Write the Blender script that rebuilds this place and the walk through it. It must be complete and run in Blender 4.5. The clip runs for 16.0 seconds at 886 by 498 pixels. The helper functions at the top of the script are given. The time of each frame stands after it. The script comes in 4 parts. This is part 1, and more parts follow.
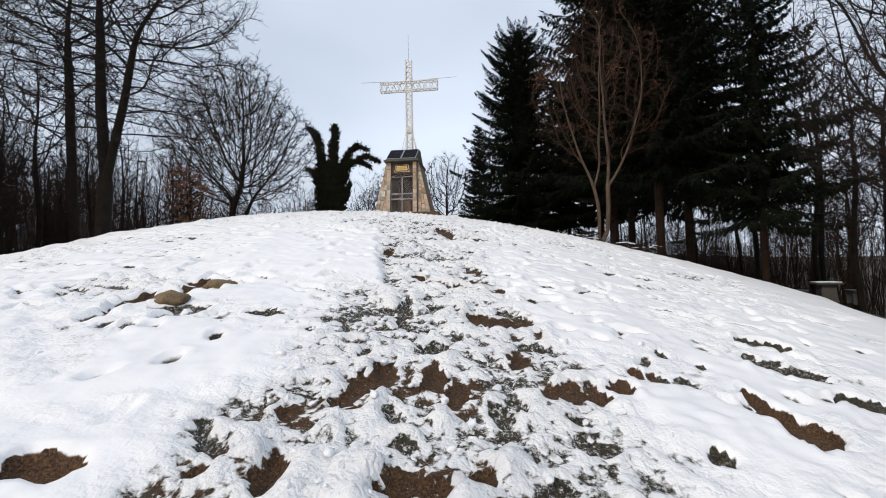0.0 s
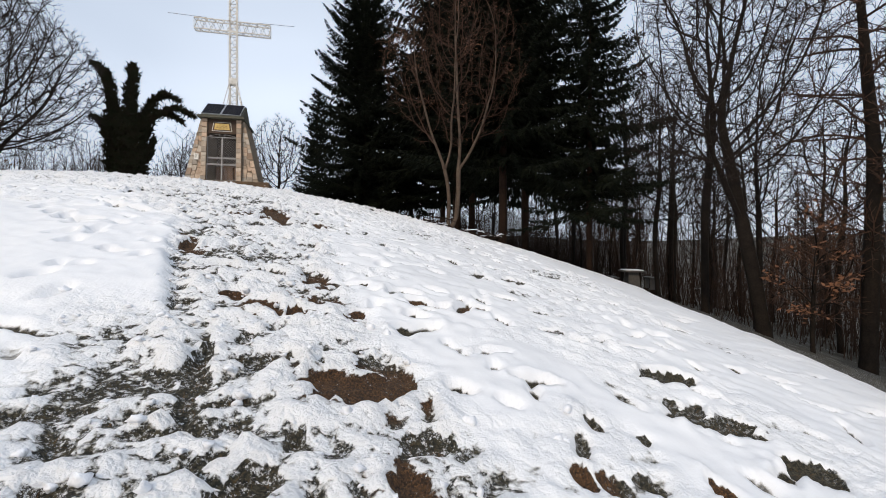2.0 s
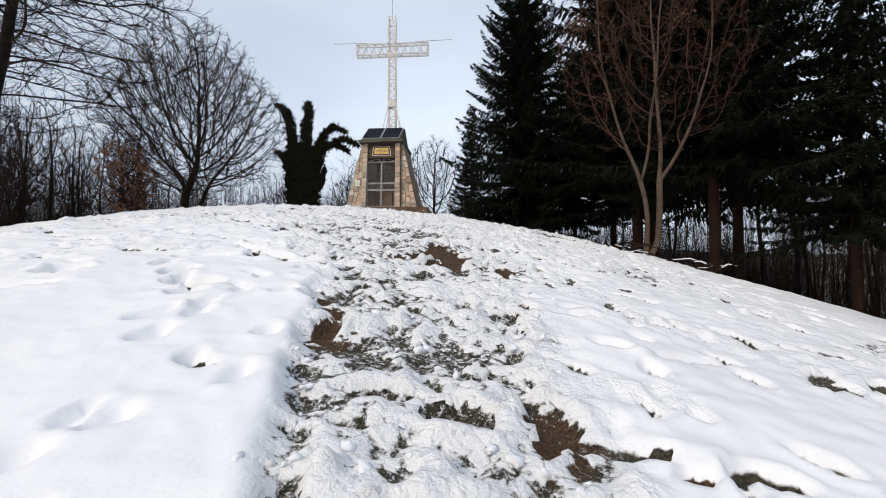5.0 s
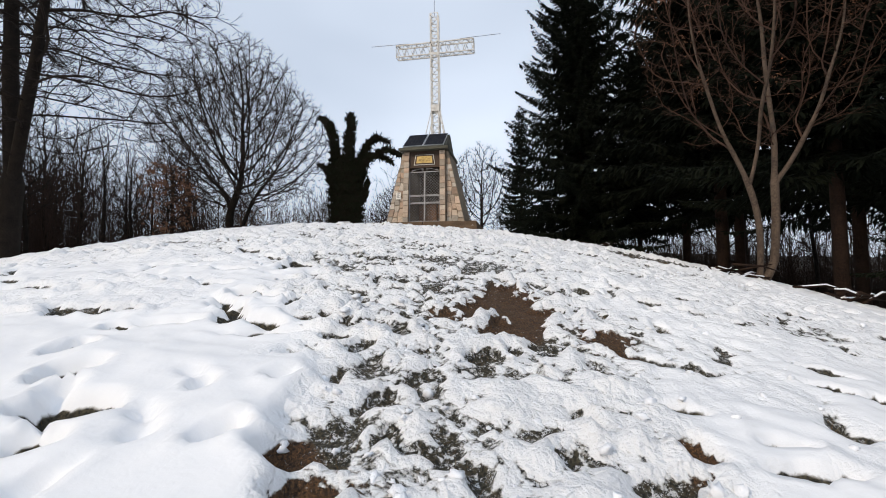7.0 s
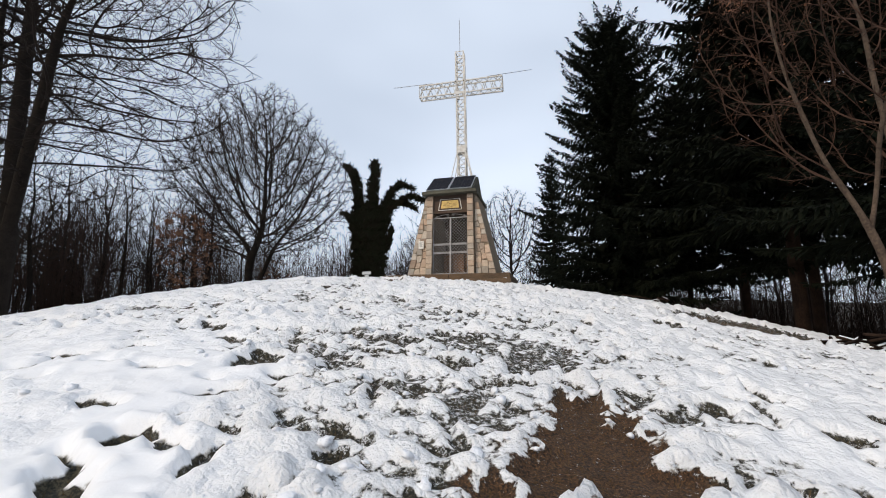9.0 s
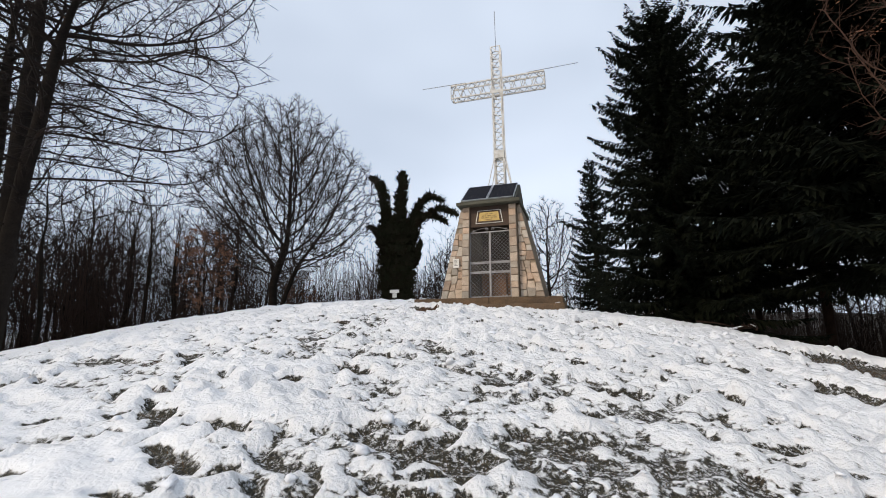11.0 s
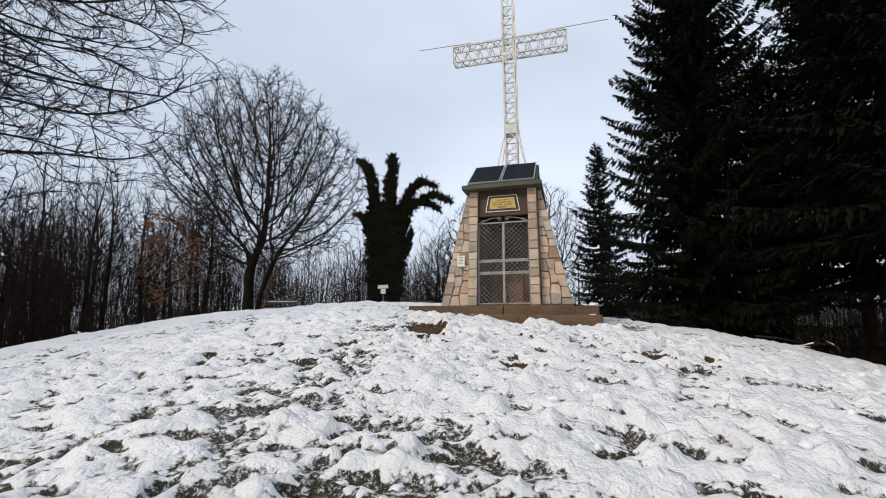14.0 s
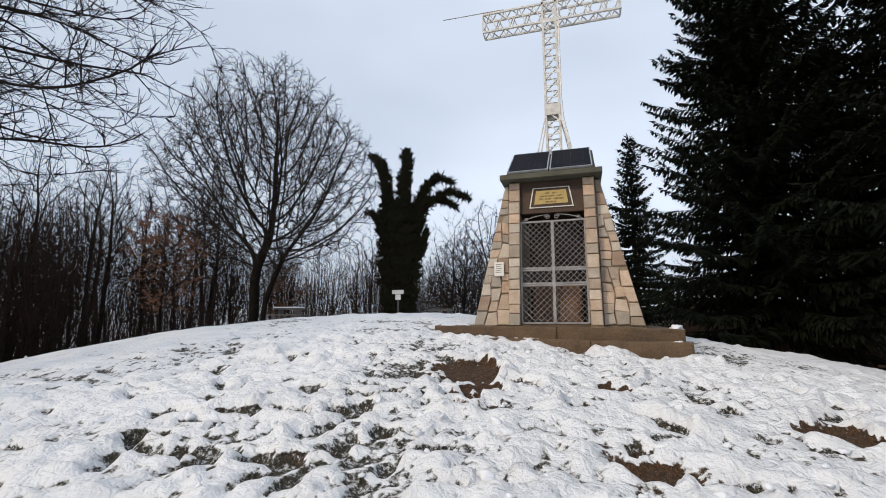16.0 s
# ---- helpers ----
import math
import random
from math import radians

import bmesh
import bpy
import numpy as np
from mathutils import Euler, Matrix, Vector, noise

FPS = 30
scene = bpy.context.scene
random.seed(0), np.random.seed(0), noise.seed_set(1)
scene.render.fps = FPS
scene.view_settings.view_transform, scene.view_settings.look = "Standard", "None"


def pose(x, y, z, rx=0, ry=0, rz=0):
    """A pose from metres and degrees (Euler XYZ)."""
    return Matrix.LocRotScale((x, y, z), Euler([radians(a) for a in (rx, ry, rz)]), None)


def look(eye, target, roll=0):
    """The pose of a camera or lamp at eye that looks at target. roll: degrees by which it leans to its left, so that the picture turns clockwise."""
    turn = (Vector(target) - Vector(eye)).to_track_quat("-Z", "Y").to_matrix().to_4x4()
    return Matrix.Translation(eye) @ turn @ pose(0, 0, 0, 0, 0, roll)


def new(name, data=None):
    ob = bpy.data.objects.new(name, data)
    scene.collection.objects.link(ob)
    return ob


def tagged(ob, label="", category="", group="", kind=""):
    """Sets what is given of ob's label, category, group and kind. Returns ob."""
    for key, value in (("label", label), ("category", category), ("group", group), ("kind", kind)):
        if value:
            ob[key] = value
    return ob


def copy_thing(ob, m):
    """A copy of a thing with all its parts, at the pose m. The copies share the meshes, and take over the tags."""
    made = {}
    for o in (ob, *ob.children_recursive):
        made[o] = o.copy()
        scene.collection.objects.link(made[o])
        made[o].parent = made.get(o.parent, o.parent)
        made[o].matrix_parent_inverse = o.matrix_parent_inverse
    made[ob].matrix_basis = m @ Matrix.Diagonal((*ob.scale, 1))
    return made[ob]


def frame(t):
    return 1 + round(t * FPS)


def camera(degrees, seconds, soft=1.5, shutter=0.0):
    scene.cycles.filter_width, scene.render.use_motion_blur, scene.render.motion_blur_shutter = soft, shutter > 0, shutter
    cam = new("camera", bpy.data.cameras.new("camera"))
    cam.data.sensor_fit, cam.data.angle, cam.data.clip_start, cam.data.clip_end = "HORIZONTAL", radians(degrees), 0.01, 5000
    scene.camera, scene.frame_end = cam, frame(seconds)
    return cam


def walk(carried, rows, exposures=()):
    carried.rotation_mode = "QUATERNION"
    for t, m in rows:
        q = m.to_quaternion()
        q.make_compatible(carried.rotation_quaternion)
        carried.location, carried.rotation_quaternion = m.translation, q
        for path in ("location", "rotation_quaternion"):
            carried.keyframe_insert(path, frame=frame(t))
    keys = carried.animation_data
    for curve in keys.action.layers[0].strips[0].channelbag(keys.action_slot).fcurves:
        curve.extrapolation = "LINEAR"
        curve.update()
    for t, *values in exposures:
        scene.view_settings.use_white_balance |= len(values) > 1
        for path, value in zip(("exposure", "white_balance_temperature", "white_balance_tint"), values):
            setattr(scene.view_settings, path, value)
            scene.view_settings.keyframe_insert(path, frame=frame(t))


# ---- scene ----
cam = camera(88.4, 16.0, soft=1.0)
PATH = [
    (0, (5.007, -24.430, -3.438), (4.783, -22.446, -3.327), -1.1),
    (0.5, (4.957, -23.930, -3.346), (5.029, -21.932, -3.291), -0.7),
    (1, (4.941, -23.460, -3.267), (5.337, -21.499, -3.250), -0.2),
    (1.5, (4.887, -23.009, -3.148), (5.483, -21.101, -3.153), 0.0),
    (2, (4.803, -22.470, -3.023), (5.285, -20.530, -3.028), 0.1),
    (2.5, (4.757, -21.920, -2.936), (5.073, -19.942, -2.933), 0.1),
    (3, (4.647, -21.438, -2.810), (4.792, -19.445, -2.776), -0.0),
    (3.5, (4.518, -20.938, -2.688), (4.523, -18.938, -2.648), -0.0),
    (4, (4.419, -20.434, -2.595), (4.361, -18.435, -2.542), -0.3),
    (4.2, (4.390, -20.248, -2.558), (4.309, -18.251, -2.488), -0.3),
    (6.5, (3.862, -17.746, -2.150), (3.585, -15.766, -2.104), -0.5),
    (7, (3.823, -17.215, -1.957), (3.472, -15.251, -1.856), -0.8),
    (7.5, (3.703, -16.655, -1.847), (3.289, -14.700, -1.691), -0.6),
    (8, (3.634, -16.147, -1.770), (3.221, -14.200, -1.568), -0.6),
    (8.5, (3.526, -15.673, -1.660), (3.110, -13.736, -1.406), -0.7),
    (9, (3.368, -15.155, -1.521), (2.913, -13.231, -1.217), -0.8),
    (9.5, (3.230, -14.636, -1.392), (2.734, -12.728, -1.047), -0.8),
    (10, (3.024, -14.141, -1.299), (2.486, -12.254, -0.926), -1.1),
    (10.2, (2.901, -13.920, -1.235), (2.347, -12.035, -0.862), -1.1),
    (12.5, (2.175, -12.212, -0.651), (1.601, -10.321, -0.343), -0.9),
    (13, (1.925, -11.739, -0.591), (1.394, -9.834, -0.296), -1.1),
    (13.5, (1.704, -11.249, -0.466), (1.177, -9.342, -0.170), -0.9),
    (14, (1.476, -10.756, -0.329), (0.955, -8.852, -0.025), -0.4),
    (14.5, (1.237, -10.244, -0.211), (0.701, -8.339, 0.089), -0.7),
    (15, (1.024, -9.736, -0.086), (0.460, -7.839, 0.207), -0.5),
    (15.5, (0.798, -9.253, 0.044), (0.231, -7.359, 0.346), -0.7),
    (16, (0.482, -8.803, 0.125), (-0.088, -6.910, 0.425), -0.1),
]
walk(cam, [(t, look(eye, target, roll)) for t, eye, target, roll in PATH])

# ---- light ----
SUN_EL, SUN_AZ = radians(33), radians(215)
world = bpy.data.worlds.new("world")
scene.world = world
world.use_nodes = True
wn, wl = world.node_tree.nodes, world.node_tree.links
wn.clear()
sky = wn.new("ShaderNodeTexSky")
sky.sky_type, sky.sun_disc, sky.sun_elevation, sky.sun_rotation = "NISHITA", False, SUN_EL, SUN_AZ
sky.dust_density = 2.0
sky_level = wn.new("ShaderNodeVectorMath"); sky_level.operation = "SCALE"; sky_level.inputs[3].default_value = 1.0
cloud_noise = wn.new("ShaderNodeTexNoise"); cloud_noise.inputs["Scale"].default_value = 1.1; cloud_noise.inputs["Detail"].default_value = 3
cloud_map = wn.new("ShaderNodeMapping"); cloud_map.inputs["Scale"].default_value = (1, 1, 2.2)
cloud_coord = wn.new("ShaderNodeTexCoord")
cloud_ramp = wn.new("ShaderNodeMapRange")
for name_, v_ in (("From Min", 0.35), ("From Max", 0.68), ("To Min", 0.68), ("To Max", 1.0)):
    cloud_ramp.inputs[name_].default_value = v_
cloud_mix = wn.new("ShaderNodeMix"); cloud_mix.data_type = "RGBA"
cloud_mix.inputs["B"].default_value = (8.9, 9.95, 11.6, 1)
back = wn.new("ShaderNodeBackground"); back.inputs["Strength"].default_value = 0.143
wout = wn.new("ShaderNodeOutputWorld")
wl.new(cloud_coord.outputs["Generated"], cloud_map.inputs["Vector"])
wl.new(cloud_map.outputs["Vector"], cloud_noise.inputs["Vector"])
wl.new(cloud_noise.outputs["Fac"], cloud_ramp.inputs["Value"])
wl.new(cloud_ramp.outputs["Result"], cloud_mix.inputs["Factor"])
wl.new(sky.outputs["Color"], sky_level.inputs[0])
wl.new(sky_level.outputs["Vector"], cloud_mix.inputs["A"])
wl.new(cloud_mix.outputs["Result"], back.inputs["Color"])
wl.new(back.outputs["Background"], wout.inputs["Surface"])
sun = new("sun", bpy.data.lights.new("sun", "SUN"))
sun.data.energy, sun.data.angle, sun.data.color = 2.45, radians(2), (1.0, 0.81, 0.58)
sun_way = Vector((math.sin(SUN_AZ) * math.cos(SUN_EL), math.cos(SUN_AZ) * math.cos(SUN_EL), math.sin(SUN_EL)))
sun.matrix_world = look(sun_way * 100, (0, 0, 0))
scene.view_settings.exposure = -0.62

# ---- materials ----
def material(name, color, rough=0.7, metal=0.0, second=None, scale=4.0, fine=40.0, bump=0.3, distance=0.01, by_object=0.0, gloss=0.5):
    """A node material: two colours mixed by noise at two scales, fine relief, and a change of brightness from thing to thing."""
    m = bpy.data.materials.new(name)
    m.use_nodes = True
    n, l = m.node_tree.nodes, m.node_tree.links
    b = n["Principled BSDF"]
    b.inputs["Roughness"].default_value, b.inputs["Metallic"].default_value = rough, metal
    b.inputs["Specular IOR Level"].default_value = gloss
    co = n.new("ShaderNodeTexCoord")
    big = n.new("ShaderNodeTexNoise"); big.inputs["Scale"].default_value = scale; big.inputs["Detail"].default_value = 4
    small = n.new("ShaderNodeTexNoise"); small.inputs["Scale"].default_value = fine; small.inputs["Detail"].default_value = 3
    add = n.new("ShaderNodeMath"); add.operation = "ADD"
    rng = n.new("ShaderNodeMapRange")
    rng.inputs["From Min"].default_value, rng.inputs["From Max"].default_value = 0.7, 1.3
    mix = n.new("ShaderNodeMix"); mix.data_type = "RGBA"
    mix.inputs["A"].default_value = (*color, 1)
    mix.inputs["B"].default_value = (*(second or [c * 0.6 for c in color]), 1)
    hsv = n.new("ShaderNodeHueSaturation")
    info = n.new("ShaderNodeObjectInfo")
    val = n.new("ShaderNodeMapRange")
    val.inputs["To Min"].default_value, val.inputs["To Max"].default_value = 1 - by_object, 1 + by_object
    bp = n.new("ShaderNodeBump"); bp.inputs["Strength"].default_value = bump; bp.inputs["Distance"].default_value = distance
    for t in (big, small):
        l.new(co.outputs["Object"], t.inputs["Vector"])
    l.new(big.outputs["Fac"], add.inputs[0]); l.new(small.outputs["Fac"], add.inputs[1])
    l.new(add.outputs[0], rng.inputs["Value"]); l.new(rng.outputs["Result"], mix.inputs["Factor"])
    l.new(mix.outputs["Result"], hsv.inputs["Color"])
    if by_object > 0.3:
        hue = n.new("ShaderNodeMapRange"); hue.inputs["To Min"].default_value, hue.inputs["To Max"].default_value = 0.485, 0.51
        again = n.new("ShaderNodeMath"); again.operation = "FRACT"; seven = n.new("ShaderNodeMath"); seven.operation = "MULTIPLY"; seven.inputs[1].default_value = 7.3
        l.new(info.outputs["Random"], seven.inputs[0]); l.new(seven.outputs[0], again.inputs[0]); l.new(again.outputs[0], hue.inputs["Value"]); l.new(hue.outputs["Result"], hsv.inputs["Hue"])
        sat = n.new("ShaderNodeMapRange"); sat.inputs["To Min"].default_value, sat.inputs["To Max"].default_value = 1.15, 0.6
        l.new(again.outputs[0], sat.inputs["Value"]); l.new(sat.outputs["Result"], hsv.inputs["Saturation"])
    l.new(info.outputs["Random"], val.inputs["Value"]); l.new(val.outputs["Result"], hsv.inputs["Value"])
    l.new(hsv.outputs["Color"], b.inputs["Base Color"])
    l.new(small.outputs["Fac"], bp.inputs["Height"]); l.new(bp.outputs["Normal"], b.inputs["Normal"])
    return m

BARK = material("bark", (0.023, 0.018, 0.014), 0.95, second=(0.01, 0.008, 0.007), scale=3, fine=25, bump=0.7, distance=0.02, gloss=0.12)
BARK_BROWN = material("bark_brown", (0.04, 0.024, 0.016), 0.95, second=(0.016, 0.01, 0.008), scale=3, fine=25, bump=0.7, distance=0.02, gloss=0.12)
BARK_PALE = material("bark_pale", (0.13, 0.095, 0.07), 0.85, second=(0.05, 0.036, 0.028), scale=3, fine=22, bump=0.5, distance=0.01, gloss=0.12)
TWIG = material("twig", (0.03, 0.021, 0.017), 0.85, second=(0.016, 0.012, 0.01), scale=1, fine=20, by_object=0.25, gloss=0.12)
BRUSH = material("brush_stem", (0.05, 0.03, 0.022), 0.85, second=(0.022, 0.015, 0.012), scale=0.4, fine=12, gloss=0.12)
TWIG_RED = material("twig_red", (0.075, 0.042, 0.029), 0.8, second=(0.045, 0.026, 0.018), scale=1, fine=20, gloss=0.12)
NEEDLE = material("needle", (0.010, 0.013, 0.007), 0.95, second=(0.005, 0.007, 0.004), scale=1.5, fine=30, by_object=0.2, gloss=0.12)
NEEDLE_CYP = material("cypress_scale", (0.02, 0.026, 0.011), 0.9, second=(0.025, 0.016, 0.01), scale=1.5, fine=25, gloss=0.12)
LEAF = material("dead_leaf", (0.22, 0.09, 0.035), 0.8, second=(0.12, 0.055, 0.028), scale=3, fine=20)
STRAW = material("dead_grass", (0.17, 0.095, 0.04), 0.9, second=(0.035, 0.03, 0.014), scale=2.5, fine=30, gloss=0.15)
STONE = material("sandstone", (0.56, 0.45, 0.33), 0.85, second=(0.38, 0.285, 0.2), scale=5, fine=45, bump=0.7, distance=0.014, by_object=0.31)
MORTAR = material("mortar", (0.33, 0.26, 0.18), 0.95, second=(0.2, 0.15, 0.1), scale=6, fine=60, bump=0.5, distance=0.006)
STEP = material("step_stone", (0.16, 0.1, 0.055), 0.85, second=(0.075, 0.05, 0.03), scale=3, fine=35, bump=0.5, distance=0.008)
CONCRETE = material("concrete", (0.12, 0.115, 0.085), 0.9, second=(0.07, 0.068, 0.05), scale=3, fine=50, bump=0.4, distance=0.005)
IRON = material("iron", (0.36, 0.35, 0.35), 0.55, metal=0.2, second=(0.22, 0.2, 0.19), scale=8, fine=60, bump=0.2, distance=0.002)
BROWN_PANEL = material("brown_panel", (0.09, 0.055, 0.035), 0.8, second=(0.05, 0.03, 0.02), scale=5, fine=50, bump=0.2, distance=0.002)
GOLD = material("brass", (0.5, 0.36, 0.13), 0.35, metal=0.7, second=(0.35, 0.24, 0.09), scale=8, fine=60, bump=0.2, distance=0.002)
DARK_GOLD = material("letter", (0.2, 0.13, 0.05), 0.5, metal=0.4)
WHITE = material("white_paint", (0.8, 0.79, 0.76), 0.45, second=(0.66, 0.63, 0.58), scale=4, fine=40, bump=0.15, distance=0.002)
OLD_WHITE = material("weathered_white_paint", (0.8, 0.79, 0.76), 0.5, second=(0.5, 0.47, 0.42), scale=9, fine=60, bump=0.2, distance=0.002)
PANEL = material("solar_cell", (0.014, 0.016, 0.024), 0.7, second=(0.009, 0.01, 0.015), scale=4, fine=30, bump=0.05, gloss=0.04)
ALU = material("aluminium", (0.6, 0.61, 0.63), 0.35, metal=0.8, bump=0.1)
WOOD = material("wood_brown", (0.26, 0.13, 0.06), 0.6, second=(0.17, 0.085, 0.04), scale=3, fine=40, bump=0.2, distance=0.003)
# plaster colour set dark: the shade inside the chapel is painted in
SHADED_PLASTER = material("shaded_inner_plaster", (0.09, 0.065, 0.05), 0.9, second=(0.05, 0.038, 0.03), scale=3, fine=40)
PAPER = material("sign_sheet", (0.8, 0.78, 0.72), 0.6, second=(0.7, 0.66, 0.6), scale=6, fine=40, bump=0.05)
ROCK = material("tan_rock", (0.22, 0.16, 0.09), 0.95, second=(0.1, 0.07, 0.04), scale=7, fine=50, bump=0.7, distance=0.012)
GREY = material("grey_concrete", (0.12, 0.11, 0.1), 0.9, second=(0.07, 0.065, 0.06), scale=4, fine=40, bump=0.4, distance=0.006)
SNOWCAP = material("snow_cap", (0.86, 0.87, 0.9), 0.6, second=(0.8, 0.82, 0.86), scale=5, fine=60, bump=0.6, distance=0.012)

def ground_material():
    m = bpy.data.materials.new("snowy_ground")
    m.use_nodes = True
    n, l = m.node_tree.nodes, m.node_tree.links
    b = n["Principled BSDF"]
    co = n.new("ShaderNodeTexCoord")
    at = n.new("ShaderNodeAttribute"); at.attribute_name = "snow"
    def tex(scale, detail, rough=0.6):
        t = n.new("ShaderNodeTexNoise")
        t.inputs["Scale"].default_value, t.inputs["Detail"].default_value, t.inputs["Roughness"].default_value = scale, detail, rough
        l.new(co.outputs["Object"], t.inputs["Vector"])
        return t.outputs["Fac"]
    def math_(op, a, c):
        k = n.new("ShaderNodeMath"); k.operation = op
        for s, v in ((k.inputs[0], a), (k.inputs[1], c)):
            if isinstance(v, float):
                s.default_value = v
            else:
                l.new(v, s)
        return k.outputs[0]
    def span(v, a, c, lo=0.0, hi=1.0):
        k = n.new("ShaderNodeMapRange"); k.interpolation_type = "SMOOTHSTEP"
        for name_, x in (("From Min", a), ("From Max", c), ("To Min", lo), ("To Max", hi)):
            k.inputs[name_].default_value = x
        l.new(v, k.inputs["Value"])
        return k.outputs["Result"]
    def mix(f, a, c):
        k = n.new("ShaderNodeMix"); k.data_type = "RGBA"
        l.new(f, k.inputs["Factor"])
        for s, v in (("A", a), ("B", c)):
            if isinstance(v, tuple):
                k.inputs[s].default_value = (*v, 1)
            else:
                l.new(v, k.inputs[s])
        return k.outputs["Result"]
    big, mid, fine = tex(0.8, 4), tex(11.0, 5, 0.65), tex(55.0, 5, 0.7)
    tr = n.new("ShaderNodeAttribute"); tr.attribute_name = "tread"
    vor = n.new("ShaderNodeTexVoronoi"); vor.feature = "SMOOTH_F1"; vor.inputs["Scale"].default_value = 11.0; vor.inputs["Smoothness"].default_value = 0.25
    warp = n.new("ShaderNodeTexNoise"); warp.inputs["Scale"].default_value = 9.0; warp.inputs["Detail"].default_value = 3
    wv = n.new("ShaderNodeVectorMath"); wv.operation = "MULTIPLY_ADD"; wv.inputs[1].default_value = (0.14, 0.14, 0.14)
    l.new(co.outputs["Object"], warp.inputs["Vector"]); l.new(warp.outputs["Color"], wv.inputs[0]); l.new(co.outputs["Object"], wv.inputs[2])
    l.new(wv.outputs["Vector"], vor.inputs["Vector"])
    vor2 = n.new("ShaderNodeTexVoronoi"); vor2.inputs["Scale"].default_value = 27.0
    l.new(wv.outputs["Vector"], vor2.inputs["Vector"])
    chunks = math_("SUBTRACT", math_("SUBTRACT", 1.0, vor.outputs["Distance"]), math_("MULTIPLY", vor2.outputs["Distance"], 0.45))
    rough_snow = math_("ADD", math_("MULTIPLY", tr.outputs["Fac"], 0.95), 0.04)
    crumb = math_("MULTIPLY", math_("SUBTRACT", chunks, 0.42), rough_snow)
    depth = math_("ADD", math_("ADD", at.outputs["Fac"], math_("MULTIPLY", crumb, 0.13)), math_("MULTIPLY", math_("SUBTRACT", math_("ADD", math_("MULTIPLY", mid, 0.5), math_("MULTIPLY", fine, 0.5)), 0.5), math_("ADD", math_("MULTIPLY", tr.outputs["Fac"], 0.17), 0.07)))
    cover = span(depth, 0.0, 0.03)
    soil = mix(span(fine, 0.38, 0.62), (0.012, 0.006, 0.003), (0.075, 0.037, 0.015))
    grass = mix(span(fine, 0.42, 0.6), (0.009, 0.009, 0.006), (0.062, 0.052, 0.03))
    bare_soil = n.new("ShaderNodeAttribute"); bare_soil.attribute_name = "soil"
    straw = mix(span(tex(70.0, 4, 0.75), 0.5, 0.62), soil, (0.13, 0.064, 0.023))
    litter = mix(span(bare_soil.outputs["Fac"], 0.2, 0.7), mix(span(tex(1.3, 3), 0.62, 0.75), grass, soil), straw)
    flecks = span(math_("SUBTRACT", tex(24.0, 6, 0.85), math_("MULTIPLY", bare_soil.outputs["Fac"], 0.1)), 0.52, 0.57)
    litter = mix(math_("MULTIPLY", flecks, math_("ADD", math_("MULTIPLY", tr.outputs["Fac"], 0.8), 0.0)), litter, (0.78, 0.79, 0.81))
    snow = mix(span(big, 0.3, 0.7), (0.88, 0.88, 0.885), (0.83, 0.835, 0.85))
    dirty = mix(math_("MULTIPLY", span(depth, 0.05, 0.012), span(fine, 0.42, 0.56, 0.05, 0.8)), snow, (0.2, 0.18, 0.13))
    l.new(mix(cover, litter, dirty), b.inputs["Base Color"])
    l.new(span(cover, 0.0, 1.0, 0.95, 0.55), b.inputs["Roughness"])
    bp = n.new("ShaderNodeBump"); bp.inputs["Strength"].default_value = 1.0; bp.inputs["Distance"].default_value = 0.065
    l.new(math_("ADD", math_("MULTIPLY", crumb, 0.38), math_("MULTIPLY", math_("ADD", tex(19.0, 5, 0.7), math_("MULTIPLY", fine, 0.3)), math_("ADD", math_("MULTIPLY", tr.outputs["Fac"], 0.36), 0.03))), bp.inputs["Height"])
    l.new(bp.outputs["Normal"], b.inputs["Normal"])
    return m

GROUND = ground_material()

# ---- mesh helpers ----
def mesh_from(name, verts, faces, mat, smooth=False):
    me = bpy.data.meshes.new(name)
    me.from_pydata(verts, [], faces)
    me.materials.append(mat)
    if smooth:
        me.shade_smooth()
    me.update()
    return me

def part(name, data, mat, parent, label="", smooth=False, kind=""):
    """One mesh object under a thing or under a part; data is a bmesh, a mesh, or a pair of vertices and faces."""
    if isinstance(data, bmesh.types.BMesh):
        me = bpy.data.meshes.new(name)
        bmesh.ops.recalc_face_normals(data, faces=data.faces)
        data.to_mesh(me); data.free()
        me.materials.append(mat)
        if smooth:
            me.shade_smooth()
    elif isinstance(data, tuple):
        me = mesh_from(name, data[0], data[1], mat, smooth)
    else:
        me = data
    ob = new(name, me)
    ob.parent = parent
    return tagged(ob, label, kind=kind)

def thing(name, label, category, place=(0, 0, 0), group="", turn=0.0):
    ob = new(name)
    ob.matrix_world = Matrix.Translation(place) @ Matrix.Rotation(turn, 4, "Z")
    return tagged(ob, label, category, group)

def add_box(bm, lo, hi, bevel=0.0, m=None):
    lo, hi = Vector(lo), Vector(hi)
    r = bmesh.ops.create_cube(bm, size=1, matrix=Matrix.Translation((lo + hi) / 2) @ Matrix.Diagonal((*(hi - lo), 1)))
    if bevel:
        es = list({e for v in r["verts"] for e in v.link_edges})
        r2 = bmesh.ops.bevel(bm, geom=es, offset=bevel, segments=2, affect="EDGES", profile=0.6)
        vs = list({v for f in r2["faces"] for v in f.verts} | {v for v in r["verts"] if v.is_valid})
    else:
        vs = r["verts"]
    if m is not None:
        bmesh.ops.transform(bm, matrix=m, verts=vs)
    return vs

def box(lo, hi, bevel=0.0, m=None):
    bm = bmesh.new()
    add_box(bm, lo, hi, bevel, m)
    return bm

